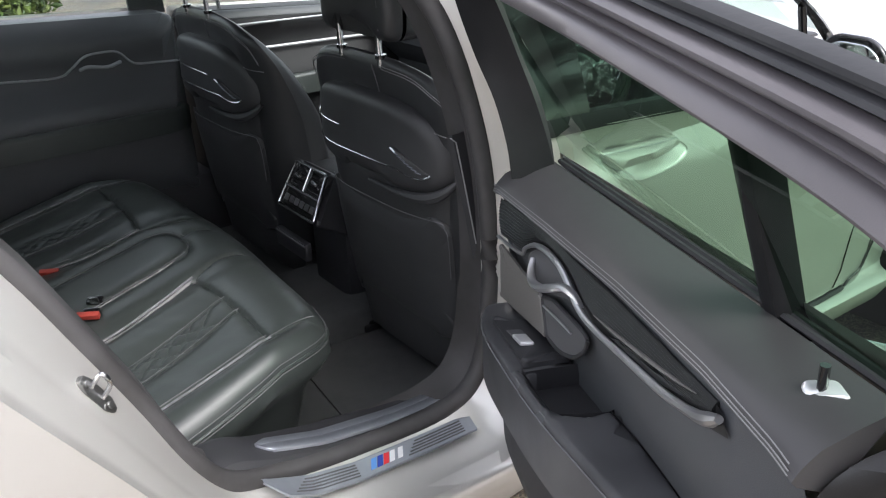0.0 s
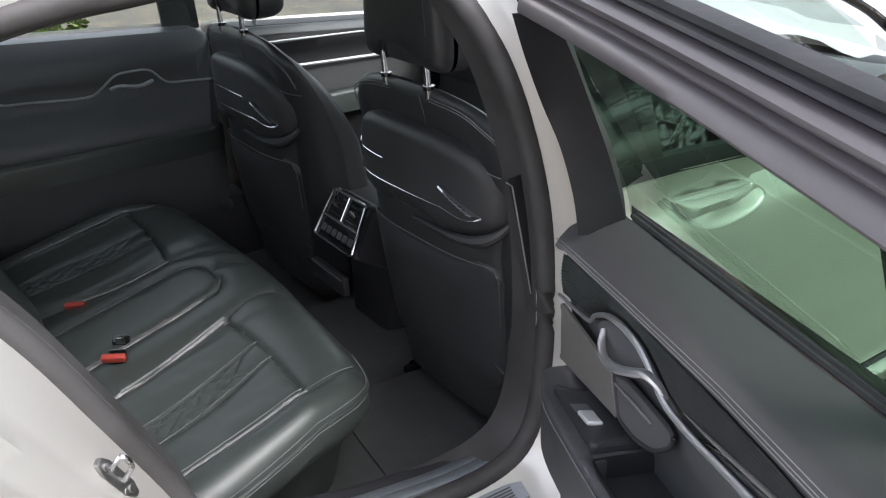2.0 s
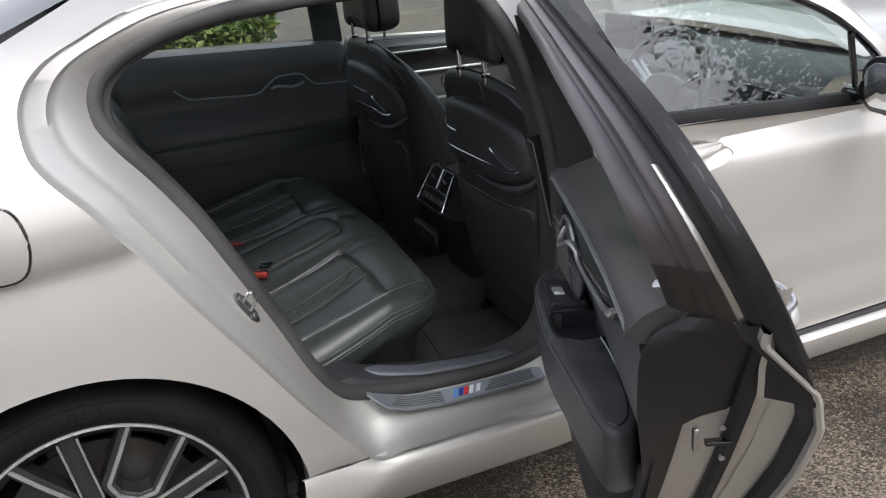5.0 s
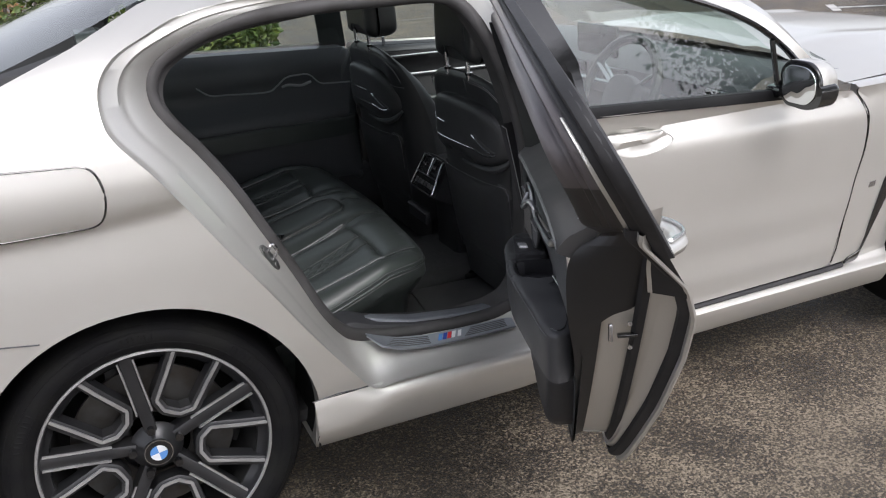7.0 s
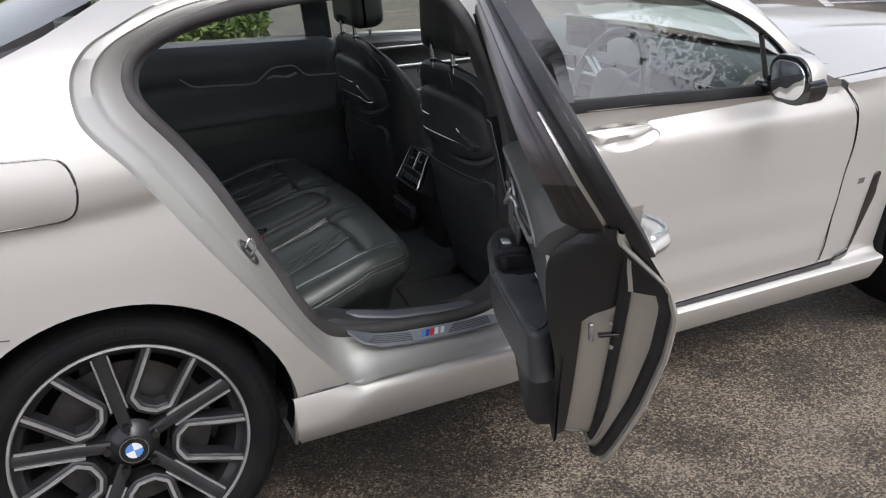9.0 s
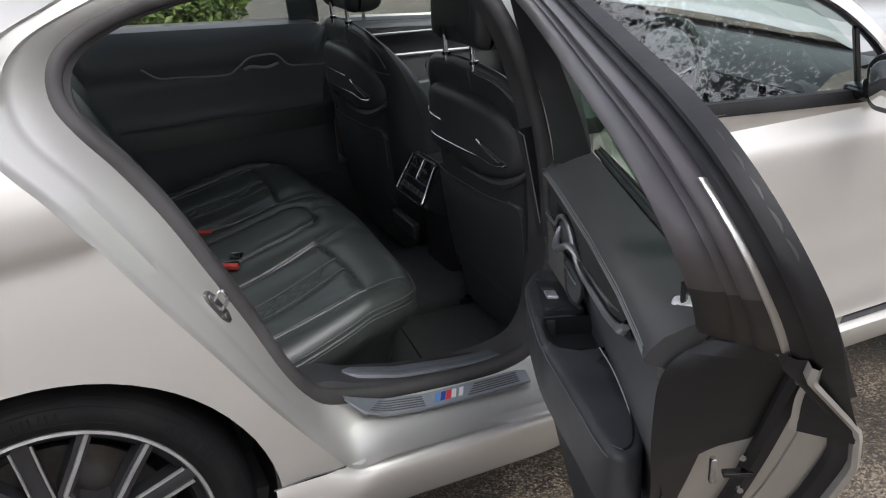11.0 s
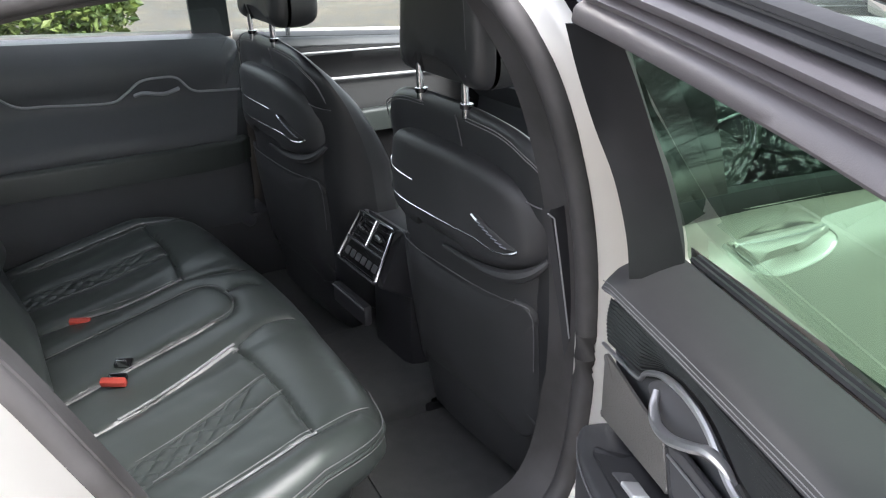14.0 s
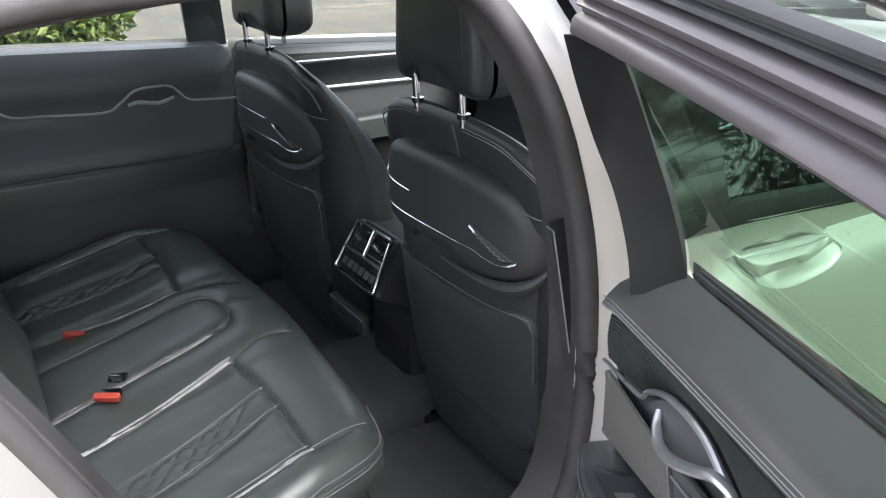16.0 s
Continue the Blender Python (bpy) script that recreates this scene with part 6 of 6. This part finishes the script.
fr = far_panel(0.22, 1.10)
ff = far_panel(1.14, 2.05)
ff.data.materials[0] = BLACK_COVER
part("top_roll", tube([Vector((x, 1.748, belt(x) - 0.030)) for x in np.linspace(1.16, 2.0, 10)], 0.026, False, 10, 0.9), SOFT_TRIM, ff, "grey padded top of the door lining")
part("bright_strip", tube(spline([(0.45, 1.700, 0.885), (0.50, 1.700, 0.85), (0.573, 1.700, 0.843), (0.72, 1.700, 0.832), (0.765, 1.700, 0.85), (0.807, 1.700, 0.879), (0.86, 1.700, 0.884), (0.905, 1.700, 0.878), (0.945, 1.700, 0.84), (1.0, 1.700, 0.832), (1.09, 1.700, 0.826)], 5), 0.0035, False, 6), SATIN, fr, "satin chrome line")
part("pull_handle", tube(spline([(0.785, 1.69, 0.845), (0.81, 1.68, 0.852), (0.86, 1.675, 0.845), (0.905, 1.688, 0.852)], 5), 0.0055, False, 6), SATIN, fr)
part("armrest", pad([p[:2] for p in spline([(0.22, 1.72), (0.28, 1.66), (0.60, 1.648), (1.0, 1.65), (1.10, 1.72)], 5)], lambda u, v, h: (u, v, 0.62 + h), 0.075, 0.015, 0.04), LEATHER, fr)
part("switch", box((0.02, 0.02, 0.008), (0.912, 1.685, 0.70), 0.002), BUTTON, fr)
for z, r in ((0.905, 0.003), (0.824, 0.005)):
    part("bright_strip", tube([Vector((1.16, 1.695, z + 0.005)), Vector((1.98, 1.695, z - 0.02))], r, False, 6), SATIN, ff, "bright trim line")
part("lock_pin", tube([Vector((1.25, 1.74, 0.955)), Vector((1.25, 1.74, 0.985))], 0.007, False, 8), CHROME, ff)
bm = pad([p[:2] for p in spline([(1.15, 1.72), (1.2, 1.66), (1.6, 1.65), (2.0, 1.72)], 5)], lambda u, v, h: (u, v, 0.66 + h), 0.07, 0.015, 0.05)
part("armrest", bm, LEATHER, ff)

# dashboard and steering wheel, seen through the front glass
rows = [[Vector((x, y, z)) for y in np.linspace(0.16, 1.74, 12)] for x, z in ((2.16, 0.93), (2.0, 0.955), (1.86, 0.94), (1.80, 0.90), (1.79, 0.80), (1.86, 0.72), (1.85, 0.40))]
dash = part("dashboard", loft(rows), SOFT_TRIM, car, "black dashboard with a central screen")
part("screen", box((0.012, 0.26, 0.11), (1.80, 0.95, 0.985), 0.004), GLOSS, dash)
part("dash_strip", tube([Vector((1.783, y, 0.845)) for y in (0.2, 0.6, 1.1, 1.7)], 0.008, False, 6), CHROME, dash)
for y in (0.25, 0.82, 1.08):
    part("air_vent", box((0.015, 0.14, 0.05), (1.788, y, 0.875), 0.004), GLOSS, dash)
SW = Matrix.Translation((1.62, 0.55, 0.87)) @ Euler((0, radians(-66), 0)).to_matrix().to_4x4()
wheel_ring = [SW @ Vector((0.185 * math.cos(a), 0.185 * math.sin(a), 0)) for a in np.linspace(0, 2 * math.pi, 40, endpoint=False)]
st = part("steering_wheel", tube(wheel_ring, 0.016, True, 8), LEATHER, car, "black leather steering wheel")
bm = pad([p[:2] for p in spline([(-0.09, 0.0), (-0.05, 0.07), (0.04, 0.075), (0.07, 0.0), (0.04, -0.075), (-0.05, -0.07)], 4, True)], lambda u, v, h: SW @ Vector((u, v, h - 0.03)), 0.035, 0.012, 0.03)
part("horn_pad", bm, SOFT_TRIM, st)
for a in (90, 210, 330):
    c, s = math.cos(radians(a - 90)), math.sin(radians(a - 90))
    part("spoke", tube([SW @ Vector((-0.05 * c, 0.05 * s, -0.01)), SW @ Vector((-0.18 * c, 0.18 * s, 0.0))], 0.016, False, 6, 0.4), CHROME if a != 90 else SOFT_TRIM, st)
part("column", tube([SW @ Vector((0, 0, -0.02)), SW @ Vector((0, 0, -0.2))], 0.05), HARD_TRIM, st)

# ---------------- surroundings ----------------
PAINT_LINE = mat("worn_road_paint", (0.62, 0.61, 0.58), 0.7, 0, 0, None, (6, (0.35, 0.34, 0.32), 0.45, 0.7))
for x, y in ((8.75, 6.55), (7.40, 4.70), (6.05, 2.85)):
    ob = tagged(new("parking_line"), "worn white T-shaped bay mark on the asphalt", "road marking", "bay marks")
    ob.matrix_world = pose(x, y, GROUND_Z + 0.004, 0, 0, math.degrees(math.atan2(-0.6, 0.8)))
    part("head", box((0.10, 0.62, 0.006), (0, 0, 0.001), 0.002), PAINT_LINE, ob)
    part("stem", box((2.4, 0.10, 0.006), (1.26, 0.0, 0.001), 0.002), PAINT_LINE, ob)


# planting and other cars across the car park
def leaf_cloud(centre, size, n, leaf, seed, bm=None, fill=0.55):
    """Many small bent leaves scattered through a lumpy body."""
    rng = random.Random(seed)
    bm = bm or bmesh.new()
    for _ in range(n):
        while True:
            p = Vector((rng.uniform(-1, 1), rng.uniform(-1, 1), rng.uniform(-1, 1)))
            if 0.35 < p.length < 1 and noise.noise(p * 2.3 + Vector((seed, 0, 0))) > -fill * 0.4:
                break
        c = Vector(centre) + Vector((p.x * size[0], p.y * size[1], p.z * size[2]))
        a = Vector((rng.uniform(-1, 1), rng.uniform(-1, 1), rng.uniform(-0.6, 0.6))).normalized() * leaf * rng.uniform(0.6, 1.3)
        b = a.orthogonal().normalized() * a.length * 0.5
        b.rotate(Matrix.Rotation(rng.uniform(0, 6.28), 3, a))
        up = a.cross(b).normalized() * a.length * 0.15
        v = [bm.verts.new(q) for q in (c - a, c + b + up, c + a, c - b + up)]
        bm.faces.new(v)
    return bm


def leaf_mat(name, c0, c1):
    m = mat(name, c0, 0.5)
    t = m.node_tree
    g = t.nodes.new("ShaderNodeNewGeometry")
    x = t.nodes.new("ShaderNodeMix")
    x.data_type = "RGBA"
    x.inputs["A"].default_value, x.inputs["B"].default_value = (*c0, 1), (*c1, 1)
    t.links.new(g.outputs["Random Per Island"], x.inputs["Factor"])
    t.links.new(x.outputs["Result"], t.nodes["Principled BSDF"].inputs["Base Color"])
    return m


LEAF = leaf_mat("hedge_leaves", (0.045, 0.085, 0.02), (0.16, 0.20, 0.05))
TREE_LEAF = leaf_mat("tree_leaves", (0.03, 0.05, 0.02), (0.07, 0.09, 0.035))
BROWN_LEAF = leaf_mat("brown_leaves", (0.12, 0.06, 0.02), (0.25, 0.14, 0.05))
BARK = mat("bark", (0.08, 0.065, 0.05), 0.9, 0, 0, [("noise", 40, 0.8, 0.01)])
for x, y, w, h, s in ((-0.4, 7.6, 1.6, 1.2, 1), (1.35, 7.4, 0.75, 0.72, 2)):
    bush = new("shrub")
    tagged(bush, "dense green leafy shrub at the edge of the car park", "shrub")
    bush.location = (x, y, GROUND_Z)
    part("leaves", leaf_cloud((0, 0, h * 0.75), (w, 0.7, h * 0.75), 5200, 0.05, s), LEAF, bush, smooth=False)
    for k in range(5):
        part("stem", tube(spline([(0.1 * k - 0.2, 0, 0), (0.2 * k - 0.4, 0.05, h * 0.5), (0.35 * k - 0.7, 0.1, h)], 4), lambda t: 0.03 * (1 - t) + 0.008, False, 6), BARK, bush)


def tree(x, y, height, seed):
    """A trunk with forking limbs and a loose crown."""
    rng = random.Random(seed)
    ob = new("tree")
    tagged(ob, "tall broadleaf tree out of direct view beyond the car park", "tree")
    ob.location = (x, y, GROUND_Z)
    part("trunk", tube(spline([(0, 0, 0), (0.1, 0.05, height * 0.35), (-0.05, 0.1, height * 0.7), (0.1, 0, height)], 5), lambda t: 0.16 * (1 - t) + 0.03, False, 8), BARK, ob)
    bm = bmesh.new()
    for k in range(18):
        a, z = rng.uniform(0, 6.28), height * rng.uniform(0.14, 0.9)
        l = height * rng.uniform(0.2, 0.36)
        end = Vector((math.cos(a) * l, math.sin(a) * l, z + l * 0.5))
        part("limb", tube(spline([(0, 0, z), (end.x * 0.5, end.y * 0.5, z + l * 0.15), end[:]], 4), lambda t: 0.05 * (1 - t) + 0.01, False, 6), BARK, ob)
        leaf_cloud(end, (l * 0.55, l * 0.55, l * 0.45), 1100, 0.075, seed + k, bm)
    part("crown", bm, TREE_LEAF, ob, smooth=False)


# first two mirror in the glass; last two are unseen, added to dim the flank
for k, (x, y, h) in enumerate(((12.4, -6.8, 9.5), (15.5, -8.5, 10.0), (2.5, -11.0, 7.5), (-5.0, -9.0, 8.0))):
    tree(x, y, h, 11 + 20 * k)

brown = new("hedge")
tagged(brown, "low hedge of withered brown leaves beyond the car", "hedge")
brown.location = (-2.6, 9.6, GROUND_Z)
part("leaves", leaf_cloud((0, 0, 0.55), (2.6, 0.7, 0.55), 6000, 0.06, 5), BROWN_LEAF, brown, smooth=False)
for k in range(7):
    part("stem", tube(spline([(0.7 * k - 2.1, 0, 0), (0.72 * k - 2.2, 0.05, 0.4), (0.75 * k - 2.25, 0.1, 0.8)], 4), lambda t: 0.025 * (1 - t) + 0.008, False, 6), BARK, brown)


def parked_car(m, label):
    """Another saloon in its bay: nose at the origin, length along +x."""
    ob = tagged(new("parked_car"), label, "car", "parked cars")
    ob.matrix_world = m
    secs = ((0.0, 0.45, 0.62, 0.70), (0.12, 0.22, 0.72, 0.84), (0.5, 0.2, 0.80, 0.90), (1.25, 0.2, 0.96, 0.91), (2.2, 0.2, 1.0, 0.92), (3.6, 0.2, 1.02, 0.91), (4.5, 0.25, 1.0, 0.84), (4.75, 0.35, 0.85, 0.74))
    rows = []
    for x, z0, z1, w in secs:
        rows.append([Vector((x, y, z)) for y, z in ((-w * 0.9, z0), (-w, z0 + 0.12), (-w * 1.01, (z0 + z1) * 0.5 + 0.1), (-w * 0.95, z1 - 0.05), (-w * 0.8, z1), (0, z1 + 0.05), (w * 0.8, z1), (w * 0.95, z1 - 0.05), (w * 1.01, (z0 + z1) * 0.5 + 0.1), (w, z0 + 0.12), (w * 0.9, z0))])
    bm = loft(rows)
    bm.verts.ensure_lookup_table()
    bm.faces.new([bm.verts[k] for k in range(11)])
    part("body", bm, PAINT, ob)
    rows = [[Vector((x, y * w, z)) for y, z in ((-1, 1.0), (-0.82, h), (0, h + 0.04), (0.82, h), (1, 1.0))] for x, h, w in ((1.35, 1.0, 0.80), (2.05, 1.40, 0.74), (2.9, 1.43, 0.74), (3.9, 1.15, 0.76), (4.3, 1.0, 0.78))]
    part("glasshouse", loft(rows), GLOSS, ob, "dark windows")
    part("bumper_grille", box((0.04, 1.1, 0.14), (0.06, 0, 0.36), 0.02), GLOSS, ob)
    part("bumper_lip", box((0.10, 1.5, 0.05), (0.07, 0, 0.22), 0.02), PAINT, ob)
    for s in (-1, 1):
        part("headlight", pad([p[:2] for p in spline([(-0.16, -0.05), (0.16, -0.02), (0.18, 0.05), (-0.14, 0.05)], 4, True)], lambda u, v, h, s=s: (0.14 - h + 0.1 * abs(u + 0.1), s * 0.58 + s * u, 0.64 + v), 0.05, 0.02, 0.05), CLEAR_GLASS, ob)
        for x in (0.85, 3.7):
            def around(rows, n=40, s=s, x=x):
                return loft([[Vector((x + r * math.cos(a), s * (0.92 - d), 0.33 + r * math.sin(a))) for a in np.linspace(0, 2 * math.pi, n, endpoint=False)] for r, d in rows], closed=True)
            w = part("wheel", around(((0.25, 0.02), (0.29, -0.015), (0.325, 0.0), (0.335, 0.04), (0.335, 0.2))), TYRE, ob)
            part("rim", around(((0.25, 0.01), (0.245, 0.0), (0.232, 0.004), (0.225, 0.08), (0.0, 0.10))), DARK_RIM, w)
            for k in range(10):
                a = 2 * math.pi * k / 10
                part("spoke", tube([Vector((x + r * math.cos(a), s * (0.92 - d), 0.33 + r * math.sin(a))) for r, d in ((0.03, 0.03), (0.235, 0.01))], 0.016, False, 6, 0.6), CUT_RIM, w)
    return ob


TURN = math.degrees(math.atan2(-0.6, 0.8))
parked_car(pose(9.15, 5.75, GROUND_Z, 0, 0, TURN), "white saloon parked nose-out in a marked bay")
parked_car(pose(6.1, 2.95, GROUND_Z, 0, 0, TURN), "white saloon with bright spoked wheels in a bay")
